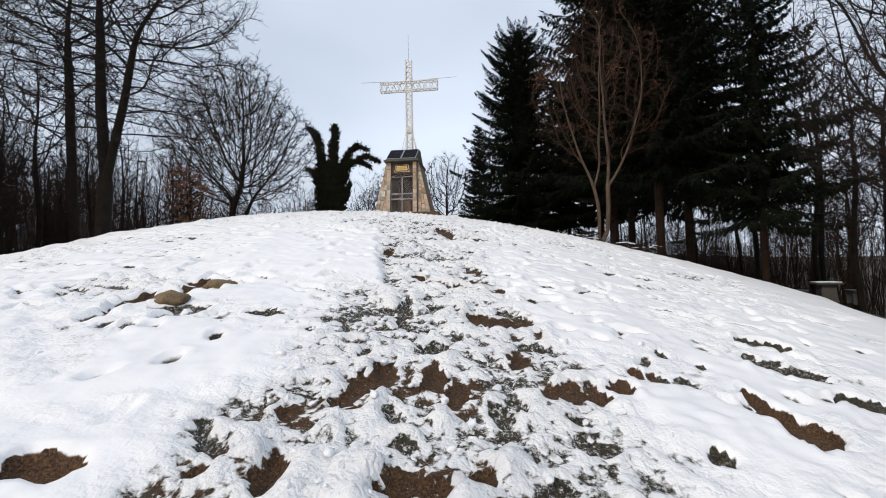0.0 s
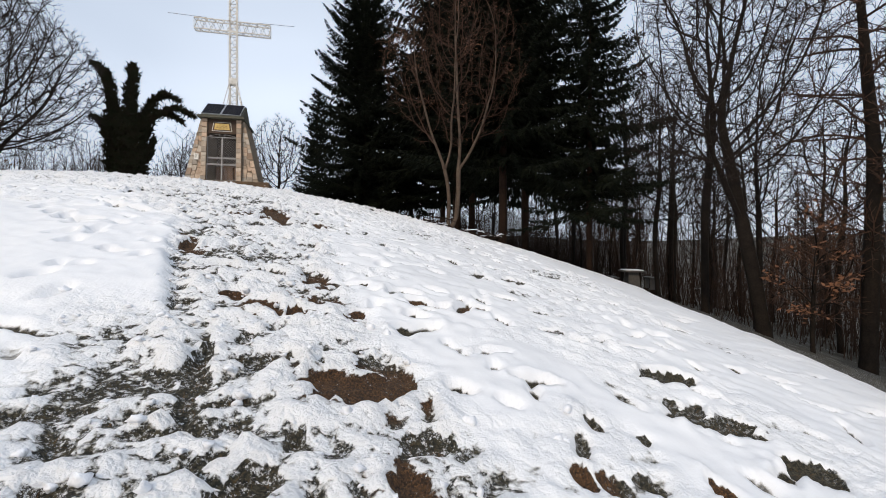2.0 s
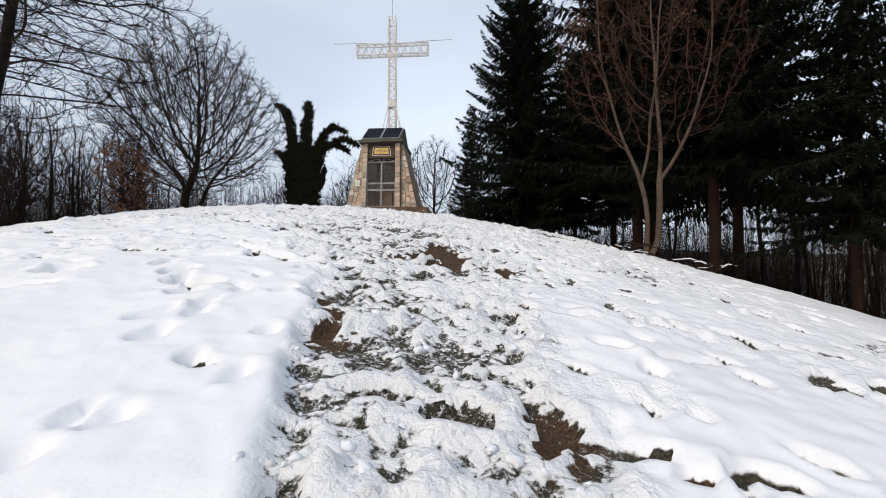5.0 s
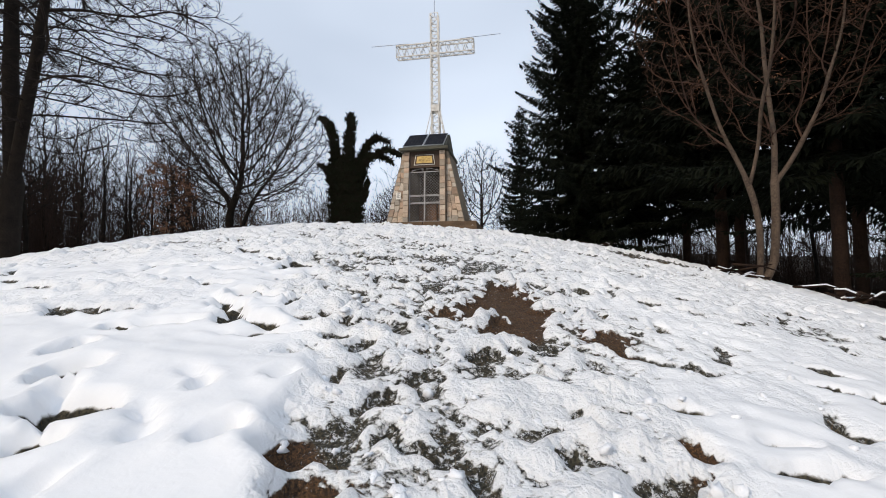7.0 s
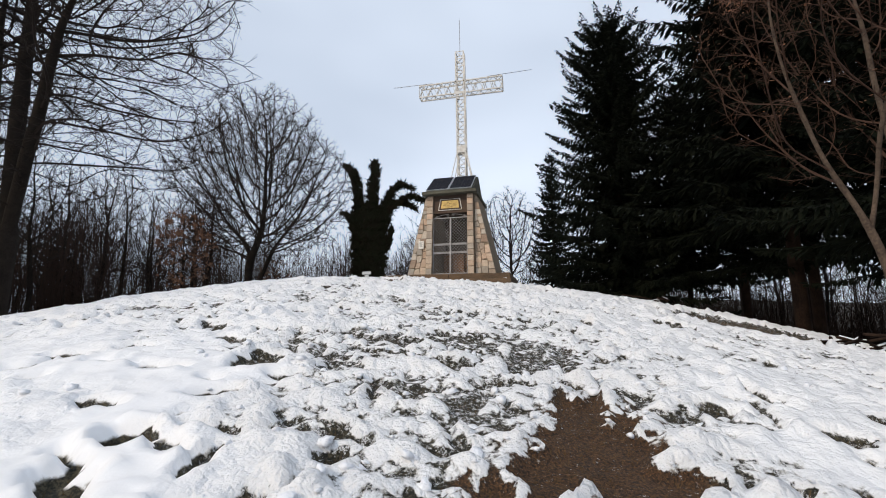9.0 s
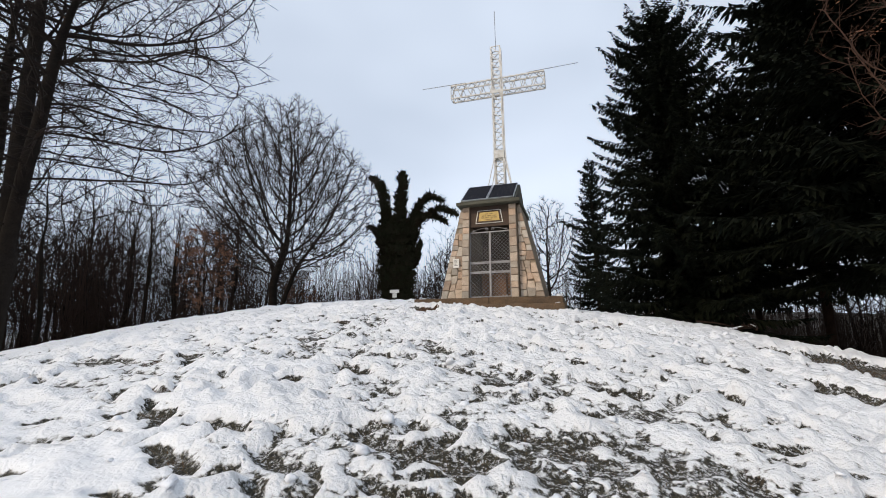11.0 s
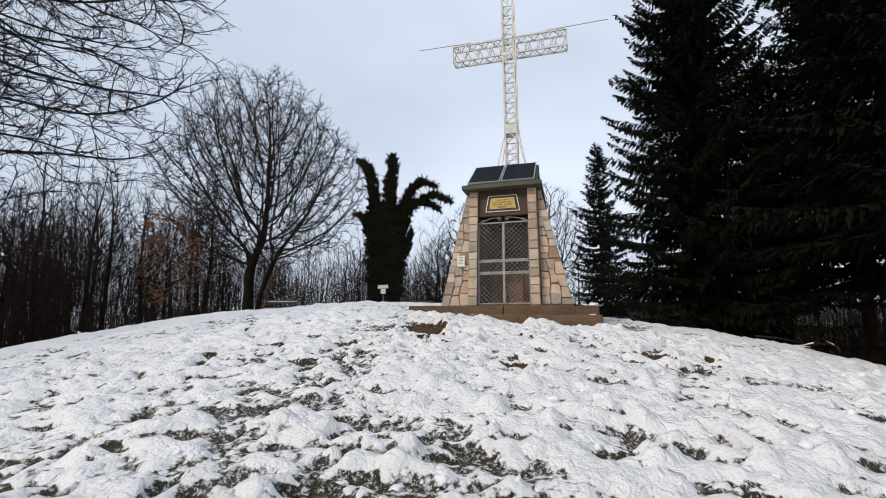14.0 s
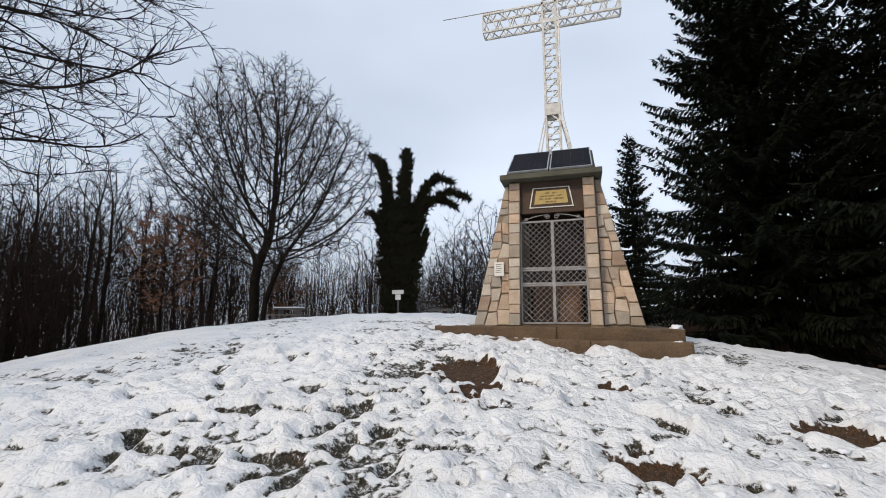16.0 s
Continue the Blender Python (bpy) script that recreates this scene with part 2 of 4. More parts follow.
def tube(V, F, pts, radii, sides=4, close=True):
    """Adds a tapered tube along pts to the lists V and F."""
    pts = [Vector(p) for p in pts]
    start = len(V)
    ref = None
    for i, p in enumerate(pts):
        d = (pts[min(i + 1, len(pts) - 1)] - pts[max(i - 1, 0)])
        if d.length < 1e-9:
            d = Vector((0, 0, 1))
        d.normalize()
        if ref is None:
            ref = d.orthogonal().normalized()
        a = (ref - d * ref.dot(d))
        a = a.normalized() if a.length > 1e-6 else d.orthogonal().normalized()
        ref = a
        b = d.cross(a)
        for k in range(sides):
            w = 2 * math.pi * k / sides
            V.append(p + (a * math.cos(w) + b * math.sin(w)) * radii[i])
    for i in range(len(pts) - 1):
        for k in range(sides):
            k2 = (k + 1) % sides
            o = start + i * sides
            F.append((o + k, o + k2, o + sides + k2, o + sides + k))
    if close:
        F.append(tuple(start + k for k in reversed(range(sides))))
        F.append(tuple(start + (len(pts) - 1) * sides + k for k in range(sides)))

def bars(segments, r, sides=4):
    V, F = [], []
    for a, b in segments:
        tube(V, F, (a, b), (r, r), sides)
    return V, F

# ---- ground ----
COEF = [-0.6981, 2.7315, -2.4476, -0.6518, 0.318, -1.4677, -1.2437, 0.3421, 0.125, -4.3974, 1.1968, 0.5803, 0.6302, -0.2991, 0.5087]
def fade(e0, e1, x):
    t = np.clip((x - e0) / (e1 - e0), 0, 1)
    return t * t * (3 - 2 * t)

def hill(x, y):
    """The smooth height of the ground under the snow."""
    x, y = np.asarray(x, float), np.asarray(y, float)
    cy = y + 3.0
    r = np.sqrt(x * x + cy * cy) + 1e-9
    k = np.minimum(1.0, 29.0 / r)
    u, v = x * k / 20, (cy * k - 3.0 + 5) / 20
    z = sum(c * u ** i * v ** j for c, (i, j) in zip(COEF, [(i, j) for i in range(5) for j in range(5 - i)]))
    z = z - 0.16 * np.clip(r - 29, 0, 45)
    z = z - 0.14 * np.exp(-(x / 3.2) ** 2 - ((y + 1.1) / 1.0) ** 2)
    low = -13.0
    z = z + (low - z) * fade(45, 90, r)
    ang = np.arctan2(x, y)
    ridge = (14 + 7 * np.sin(ang * 2 + 0.6) + 4 * np.sin(ang * 7)) * fade(150, 420, r)
    hillside = 12 * np.exp(-((ang + 0.95) / 0.55) ** 2) * fade(62, 170, r)
    return z + ridge + hillside

def lattice_noise(x, y, seed=0):
    """Smooth noise in -1..1 on a unit lattice."""
    xi, yi = np.floor(x).astype(np.int64), np.floor(y).astype(np.int64)
    fx, fy = x - xi, y - yi
    fx, fy = fx * fx * (3 - 2 * fx), fy * fy * (3 - 2 * fy)
    def h(a, b):
        n = (a * 374761393 + b * 668265263 + seed * 1442695041) & 0x7FFFFFFF
        n = ((n ^ (n >> 13)) * 1274126177) & 0x7FFFFFFF
        return ((n ^ (n >> 16)) & 0xFFFF) / 32767.5 - 1
    return (h(xi, yi) * (1 - fx) + h(xi + 1, yi) * fx) * (1 - fy) + (h(xi, yi + 1) * (1 - fx) + h(xi + 1, yi + 1) * fx) * fy

def fbm(x, y, octaves, seed):
    return sum(lattice_noise(x * 2 ** o + 17 * o, y * 2 ** o - 9 * o, seed + o) * 0.5 ** o for o in range(octaves))

def lines(lo, hi, step, far, grow=1.07):
    core = np.arange(lo, hi + step / 2, step)
    out, d = [], step
    x = 0.0
    while x < far:
        d *= grow
        x += d
        out.append(x)
    out = np.array(out)
    return np.concatenate([lo - out[::-1], core, core[-1] + out])

TRACK = [(-24.5, 4.6, 1.5), (-20, 4.5, 1.3), (-16.7, 3.6, 1.35), (-14.5, 3.75, 1.25), (-12.5, 3.1, 1.9), (-10, 2.3, 2.6), (-7, 1.6, 3.2), (-4, 0.6, 3.2), (-1, 0.2, 3.0)]
SOIL_LOW = [(0.87, -19.53, 0.13, 0.35), (1.27, -18.75, 0.33, 0.32), (5.06, -19.23, 0.38, 0.22), (2.61, -22.26, 0.18, 0.11), (3.42, -22.12, 0.07, 0.07), (3.77, -22.1, 0.1, 0.18), (3.61, -21.47, 0.07, 0.08), (3.95, -21.12, 0.1, 0.26), (4.1, -20.86, 0.1, 0.26), (4.49, -20.75, 0.09, 0.2), (4.71, -20.92, 0.09, 0.16), (4.57, -22.03, 0.25, 0.12), (4.93, -21.91, 0.09, 0.11), (5.58, -20.66, 0.12, 0.12), (5.79, -20.7, 0.11, 0.1), (7.18, -20.58, 0.09, 0.44), (7.42, -20.7, 0.11, 0.12), (4.22, -17.9, 0.11, 0.13), (5.15, -20.13, 0.05, 0.04), (5.21, -20.26, 0.06, 0.05), (6.03, -20.41, 0.12, 0.13), (6.24, -20.07, 0.07, 0.09), (7.31, -20.76, 0.12, 0.19), (9.04, -20.51, 0.43, 0.39)]
SOIL_MID = [(4.17, -17.79, 0.13, 0.11), (3.86, -17.6, 0.11, 0.07), (4.46, -17.5, 0.1, 0.09), (2.99, -15.8, 0.12, 0.14), (4.6, -16.87, 0.07, 0.17), (5.31, -17.05, 0.1, 0.06), (5.78, -17.21, 0.14, 0.11), (5.67, -17.38, 0.14, 0.05), (6.57, -17.19, 0.1, 0.06), (4.87, -17.55, 0.07, 0.06), (5.08, -17.83, 0.06, 0.06), (4.5, -17.95, 0.06, 0.1), (4.69, -14.56, 0.12, 0.12), (4.54, -12.91, 0.1, 0.29), (2.89, -15.4, 0.13, 0.1), (2.65, -15.19, 0.07, 0.06), (3.67, -12.21, 0.33, 0.84), (3.36, -12.47, 0.19, 0.43), (3.72, -12.39, 0.15, 0.22), (3.06, -12.73, 0.1, 0.1)]
TURF_LOW = [(2.46, -19.7, 0.18, 0.12), (5.67, -21.4, 0.08, 0.09), (5.53, -21.11, 0.06, 0.06), (6.41, -21.28, 0.06, 0.08), (5.33, -21.84, 0.08, 0.07), (8.08, -19.36, 0.33, 0.13), (5.02, -21.18, 0.08, 0.14), (5.34, -19.83, 0.15, 0.1), (4.44, -21.67, 0.09, 0.05), (3.64, -20.24, 0.08, 0.12), (3.52, -19.3, 0.06, 0.06), (3.95, -19.14, 0.06, 0.5), (6.65, -19.51, 0.05, 0.1), (6.65, -20.12, 0.05, 0.07), (6.98, -19.67, 0.04, 0.07), (7.79, -19.23, 0.21, 0.19), (8.1, -19.3, 0.22, 0.11), (8.18, -18.46, 0.33, 0.15), (8.25, -19.88, 0.19, 0.15), (4.41, -20.19, 0.16, 0.12), (4.02, -19.63, 0.07, 0.15), (4.61, -19.84, 0.04, 0.09), (4.83, -20.33, 0.09, 0.05), (5.2, -20.14, 0.1, 0.08)]
TURF_MID = [(2.45, -16.68, 0.09, 0.07), (7.9, -15.19, 0.31, 0.17), (5.84, -17.53, 0.06, 0.06), (4.06, -16.82, 0.17, 0.12), (5.18, -16.85, 0.12, 0.05), (1.63, -15.52, 0.16, 0.11), (1.06, -14.85, 0.16, 0.14), (-0.16, -14.96, 0.25, 0.18), (3.86, -18.08, 0.07, 0.1), (-0.14, -13.68, 0.46, 0.16), (1.46, -15.18, 0.23, 0.13), (0.12, -13.64, 0.15, 0.11), (0.73, -14.51, 0.12, 0.12), (1.3, -13.65, 0.14, 0.11), (0.78, -11.56, 0.22, 0.16), (0.59, -14.06, 0.14, 0.08), (0.79, -11.38, 0.21, 0.17), (0.96, -12.93, 0.14, 0.12), (1.56, -13.05, 0.04, 0.15), (2.14, -13.03, 0.08, 0.12), (2.17, -12.74, 0.08, 0.09), (4.48, -12.26, 0.15, 0.11), (5.27, -11.31, 0.19, 0.11), (3.48, -13.74, 0.13, 0.11)]
TURF_HIGH = [(5.19, -7.26, 0.26, 0.37), (7.05, -4.94, 1.67, 1.2), (2.12, -11.72, 0.11, 0.06), (-1.72, -8.9, 0.2, 0.14), (0.45, -8.8, 0.07, 0.08), (0.16, -8.79, 0.12, 0.07), (2.09, -8.07, 0.1, 0.1), (2.43, -7.67, 0.22, 0.08), (0.24, -8.44, 0.11, 0.08), (-1.55, -8.27, 0.1, 0.1), (-0.17, -9.36, 0.15, 0.09), (4.18, -5.52, 0.28, 0.18), (2.71, -8.62, 0.12, 0.14), (2.92, -8.6, 0.12, 0.12), (3.26, -8.09, 0.13, 0.12), (4.29, -6.91, 0.18, 0.17), (-2.37, -5.4, 0.23, 0.09), (-1.4, -5.03, 0.12, 0.1), (-4.51, -4.95, 0.2, 0.15), (-1.4, -6.08, 0.11, 0.1), (-2.67, -6.0, 0.16, 0.09), (-3.73, -4.26, 0.15, 0.21), (0.45, -4.82, 0.12, 0.07), (0.72, -7.65, 0.14, 0.09)]
SOIL_HIGH = [(-0.83, -3.49, 0.32, 0.44), (-0.69, -3.25, 0.28, 0.25), (-0.56, -4.14, 0.27, 0.25), (-0.62, -4.47, 0.16, 0.14), (0.85, -5.42, 0.25, 0.16), (0.73, -3.65, 0.16, 0.24), (2.54, -4.03, 0.3, 0.3), (-0.68, -3.6, 0.25, 0.51), (3.26, -3.83, 0.24, 0.16)]

def snow_depth(X, Y):
    """How thick the snow lies: smooth at the sides, trodden along the track, with footprints and bare patches."""
    s = 0.1 + 0.035 * fbm(X / 1.6, Y / 1.6, 2, 3)
    cx = np.interp(Y, [t[0] for t in TRACK], [t[1] for t in TRACK])
    cw = np.interp(Y, [t[0] for t in TRACK], [t[2] for t in TRACK])
    wob = (1 - 0.75 * (X < cx) * (Y > -20.5) * (Y < -13.8)) * 0.35 * lattice_noise(X / 0.9, Y / 0.9, 9) + 0.2 * lattice_noise(X / 0.35, Y / 0.35, 12)
    tread = 1 - fade(0.7, 1.2, np.abs(X - cx) / cw + wob * 0.5)
    mottle = 0.45 * fade(-0.1, 0.5, fbm(X / 1.1, Y / 0.9, 3, 81))
    upper = fade(-13.5, -9.5, Y + 1.2 * lattice_noise(X / 2.3, Y / 2.3, 5)) * (1 - fade(8, 11, np.abs(X + 0.5)))
    tread = np.clip(np.maximum(tread, 0.75 * upper), 0, 1)
    tread = np.maximum(tread, mottle)
    tread = np.maximum(tread, 0.85 * fade(0.1, 0.5, fbm(X / 2.7, Y / 2.7, 2, 31) - 0.15) * (1 - fade(10, 13, np.abs(X))))
    lump = np.abs(fbm(X / 0.22, Y / 0.2, 2, 21)) + 0.5 * np.abs(lattice_noise(X / 0.13, Y / 0.12, 25))
    small = np.abs(lattice_noise(X / 0.085 + 0.3 * lump, Y / 0.08, 41))
    s = s + tread * (0.085 * lump + 0.04 * small - 0.102 + 0.02 * fade(-14, -11.5, Y) + 0.032 * fbm(X / 0.9, Y / 0.5, 2, 45) + 0.042 * fbm(X / 0.36, Y / 0.17, 2, 48) + 0.006)
    s = s + 0.12 * np.exp(-((Y + 0.9) / 0.17) ** 2) * (np.abs(X + 0.1) < 2.6) * (0.5 + lattice_noise(X / 0.35, Y / 0.8, 46))
    s = s + (1 - tread) * (0.01 * fbm(X / 0.3, Y / 0.3, 2, 51) + 0.03 * fade(0.1, 0.6, lattice_noise(X / 1.4, Y / 1.1, 52)) * np.abs(fbm(X / 0.22, Y / 0.16, 2, 53)))
    edge_x = 2.5 - 0.28 * (Y + 15)
    along = fade(-18.6, -17.6, Y) * (1 - fade(-14.6, -13.9, Y))
    shelf = along * (1 - fade(0.0, 0.07, X - edge_x + 0.05 * lattice_noise(X / 0.5, Y / 0.5, 91))) * fade(-3.4, -2.2, X - edge_x)
    tread = tread * (1 - shelf)
    s = s * (1 - shelf) + shelf * (0.16 + 0.02 * fbm(X / 1.2, Y / 1.2, 2, 92))
    gutter = along * (1 - fade(-17.0, -16.0, Y)) * np.exp(-((X - edge_x - 0.17) / 0.09) ** 2)
    return s - 0.05 * gutter, tread

xs, ys = lines(-4.8, 10.0, 0.04, 900, 1.06), lines(-23.2, -0.6, 0.04, 900, 1.08)
X, Y = np.meshgrid(xs, ys)
S, TREAD = snow_depth(X, Y)

def dent(px, py, rx, ry, ang, depth, rim=0.0, floor_=None):
    """Presses an oval into the snow, with a raised rim."""
    R = max(rx, ry) * 2.2
    i0, i1 = np.searchsorted(xs, (px - R, px + R))
    j0, j1 = np.searchsorted(ys, (py - R, py + R))
    if i1 - i0 < 7 or j1 - j0 < 5:
        return
    gx, gy = X[j0:j1, i0:i1] - px, Y[j0:j1, i0:i1] - py
    c, s_ = math.cos(ang), math.sin(ang)
    u, v = (gx * c + gy * s_) / rx, (-gx * s_ + gy * c) / ry
    q = np.sqrt(u * u + v * v) + 0.3 * lattice_noise(X[j0:j1, i0:i1] * 6, Y[j0:j1, i0:i1] * 6, 77) + 0.3 * lattice_noise(X[j0:j1, i0:i1] * 15, Y[j0:j1, i0:i1] * 15, 78)
    hole = 1 - fade(0.6, 1.15, q)
    edge = np.exp(-((q - 1.3) / 0.22) ** 2)
    S[j0:j1, i0:i1] += -depth * hole + rim * edge

SOIL = np.zeros_like(X)

steps_rng = random.Random(5)
for _ in range(900):
    px, py = steps_rng.uniform(-9, 15), steps_rng.uniform(-23.5, -2)
    heading = steps_rng.gauss(0.15, 0.5) + (math.pi / 2)
    deep = steps_rng.choice((0.05, 0.08, 0.1, 0.13, 0.16))
    dent(px, py, steps_rng.uniform(0.11, 0.17), steps_rng.uniform(0.05, 0.08), heading, deep, steps_rng.uniform(0.01, 0.035))
for _ in range(26):
    px, py, a = steps_rng.uniform(-7, 13), steps_rng.uniform(-22, -6), steps_rng.gauss(math.pi / 2, 0.5)
    for k in range(steps_rng.randint(5, 12)):
        side = 0.12 if k % 2 else -0.12
        dent(px + math.cos(a) * 0.62 * k - math.sin(a) * side, py + math.sin(a) * 0.62 * k + math.cos(a) * side, 0.16, 0.07, a + steps_rng.gauss(0, 0.15), steps_rng.uniform(0.06, 0.12), 0.025)
def bare_patch(px, py, rx, ry, soil):
    """A ragged hole melted or kicked through the snow, down to brown soil or dark turf."""
    lean_ = steps_rng.uniform(-0.25, 0.25)
    dent(px, py, rx, ry, lean_, 0.3, 0.03)
    size = math.sqrt(rx * ry)
    for k in range(2 if size < 0.15 else 4 if size < 0.3 else 8):
        a = steps_rng.uniform(0, 6.28)
        dent(px + math.cos(a) * rx * 0.9, py + math.sin(a) * ry * 0.9, rx * steps_rng.uniform(0.2, 0.5), ry * steps_rng.uniform(0.2, 0.5), steps_rng.uniform(-0.5, 0.5), 0.22, 0.02)
    SOIL[:] = np.maximum(SOIL, soil * np.exp(-(((X - px) / (rx + 0.12)) ** 2 + ((Y - py) / (ry + 0.12)) ** 2) ** 2 * 0.5))
for patch in SOIL_LOW + SOIL_MID + SOIL_HIGH:
    bare_patch(*patch, 1.0)
for k_ in range(680):
    px, py = steps_rng.uniform(-9, 12 if k_ % 2 else 3.5), steps_rng.uniform(-20, -2)
    shelf_ = 2.5 - 0.28 * (py + 15)
    if -18.6 < py < -14 and shelf_ - 2.6 < px < shelf_ + .1:
        continue
    dent(px, py, steps_rng.uniform(.12, .34), steps_rng.uniform(.05, .1), steps_rng.gauss(.1, .35), steps_rng.uniform(.09, .2), steps_rng.uniform(.015, .045))
for patch in TURF_LOW + TURF_MID + TURF_HIGH:
    bare_patch(*patch, 0.15)

far_side = X - 16.8 + 2.2 * fade(-7, -12, Y) - 1.2 * lattice_noise(X / 2.5, Y / 2.5, 60)
back_side = np.hypot(X, Y + 3) - 26 - 1.5 * lattice_noise(X / 3, Y / 3, 61)
left_side = -X - 15 - 1.2 * lattice_noise(X / 2.5, Y / 2.5, 62)
bare = np.maximum(fade(-0.6, 0.8, np.maximum(far_side, left_side)), fade(-1, 1, back_side))
S = S - 0.3 * bare + 0.05 * bare * lattice_noise(X / 1.7, Y / 1.7, 63)
S = S + 0.27 * fade(55, 75, np.hypot(X, Y)) * (X < 0) + 0.03 * fade(55, 75, np.hypot(X, Y)) * lattice_noise(X / 6, Y / 6, 64)
soil_relief = 0.012 * fbm(X / 0.13, Y / 0.13, 2, 71) + 0.02 * bare * fbm(X / 0.6, Y / 0.6, 2, 72)
Z = hill(X, Y) - 0.08 + np.log1p(np.exp(np.clip(S, -1, 1) * 60)) / 60 + soil_relief
Z[1:-1, 1:-1] = Z[1:-1, 1:-1] * .4 + (Z[:-2, 1:-1] + Z[2:, 1:-1] + Z[1:-1, :-2] + Z[1:-1, 2:]) * .15
nx, ny = len(xs), len(ys)
idx = np.arange(nx * ny).reshape(ny, nx)
quads = np.stack([idx[:-1, :-1], idx[:-1, 1:], idx[1:, 1:], idx[1:, :-1]], -1).reshape(-1, 4)
gm = bpy.data.meshes.new("ground")
gm.vertices.add(nx * ny)
gm.vertices.foreach_set("co", np.stack([X, Y, Z], -1).astype(np.float32).ravel())
gm.loops.add(quads.size)
gm.loops.foreach_set("vertex_index", quads.astype(np.int32).ravel())
gm.polygons.add(len(quads))
gm.polygons.foreach_set("loop_start", np.arange(0, quads.size, 4, dtype=np.int32))
att3 = gm.attributes.new("soil", "FLOAT", "POINT")
att3.data.foreach_set("value", SOIL.astype(np.float32).ravel())
att2 = gm.attributes.new("tread", "FLOAT", "POINT")
att2.data.foreach_set("value", TREAD.astype(np.float32).ravel())
att = gm.attributes.new("snow", "FLOAT", "POINT")
att.data.foreach_set("value", S.astype(np.float32).ravel())
gm.materials.append(GROUND)
gm.update(calc_edges=True)
gm.shade_smooth()
ground = tagged(new("ground", gm), "trodden snow over brown turf on a rounded hilltop", kind="structure")

def ground_z(x, y):
    i, j = int(np.clip(np.searchsorted(xs, x), 1, nx - 1)), int(np.clip(np.searchsorted(ys, y), 1, ny - 1))
    return float(min(Z[j, i], Z[j - 1, i - 1]))

def clods(count, seed):
    """Loose clods of trodden snow, as one mesh."""
    rng = random.Random(seed)
    bm = bmesh.new()
    bmesh.ops.create_icosphere(bm, subdivisions=2, radius=1)
    base = [v.co.copy() for v in bm.verts]
    tris = [tuple(v.index for v in f.verts) for f in bm.faces]
    bm.free()
    V, F = [], []
    made = 0
    while made < count:
        y = rng.uniform(-23, -1.2)
        cx = float(np.interp(y, [t[0] for t in TRACK], [t[1] for t in TRACK]))
        x = cx + rng.gauss(0, 1.5 + max(0, (y + 14)) * .22)
        i, j = int(np.searchsorted(xs, x)), int(np.searchsorted(ys, y))
        if not (0 < i < nx - 1 and 0 < j < ny - 1) or TREAD[j, i] < rng.random() * .8 or S[j, i] < -.01:
            continue
        made += 1
        r = rng.choice((.01, .013, .016, .02, .03)) * rng.uniform(.8, 1.25)
        sx, sy, sz = r * rng.uniform(.8, 1.5), r * rng.uniform(.8, 1.5), r * rng.uniform(.55, .95)
        m = Matrix.Rotation(rng.random() * 6.28, 3, "Z") @ Matrix.Rotation(rng.gauss(0, .4), 3, "X")
        k = rng.random() * 50
        o = Vector((x, y, float(Z[j, i]) + sz * .05))
        n0 = len(V)
        for c in base:
            w = 1 + .75 * noise.noise(c * 1.9 + Vector((k, 0, 0))) + .3 * noise.noise(c * 4.1 + Vector((0, k, 0)))
            V.append(o + m @ Vector((c.x * sx * w, c.y * sy * w, c.z * sz * w)))
        F.extend(tuple(n0 + q for q in t) for t in tris)
    return tagged(new("snow_clods", mesh_from("snow_clods", V, F, SNOWCAP, True)), "loose clods of trodden snow lying along the track", "snow", kind="stuff")
clods(1300, 8)

def turf_blades(count, seed):
    """Short dead grass blades standing in the bare patches, as one mesh."""
    rs = np.random.default_rng(seed)
    jj, ii = np.nonzero((S < -.004) & (X > -4.7) & (X < 9.9) & (Y > -23) & (Y < -1.2))
    pick = rs.integers(0, len(jj), count)
    j, i = jj[pick], ii[pick]
    x, y = xs[i] + rs.uniform(-.02, .02, count), ys[j] + rs.uniform(-.02, .02, count)
    h = rs.uniform(.012, .045, count)
    a = rs.uniform(0, 6.283, count)
    w = .0028
    foot = np.stack([x, y, Z[j, i] - .004], -1)
    side = np.stack([np.cos(a) * w, np.sin(a) * w, 0 * a], -1)
    top = foot + np.stack([rs.normal(0, .9, count) * h, rs.normal(0, .9, count) * h, h], -1)
    V = np.stack([foot - side, foot + side, top], 1).reshape(-1, 3)
    F = np.arange(count * 3).reshape(-1, 3)
    tagged(new("turf_blades", mesh_from("turf_blades", V.tolist(), F.tolist(), STRAW)), "short straw-brown dead grass in the bare patches", "grass", kind="stuff")
turf_blades(26000, 4)

# ---- chapel ----
chapel = thing("wayside_chapel", "small tapering chapel of tan sandstone blocks with an iron gate", "chapel", (0, 0, 0))
LEAN_BACK = math.tan(radians(5))
def face_y(z, y0):
    return y0 + z * LEAN_BACK
def solid(corners_front, corners_back):
    """A closed body between two loops of as many corners."""
    n = len(corners_front)
    V = [Vector(p) for p in corners_front + corners_back]
    F = [tuple(range(n)), tuple(reversed(range(n, 2 * n)))] + [(i, i + n, (i + 1) % n + n, (i + 1) % n) for i in range(n)]
    bm = bmesh.new()
    vs = [bm.verts.new(v) for v in V]
    for f in F:
        bm.faces.new([vs[i] for i in f])
    return bm

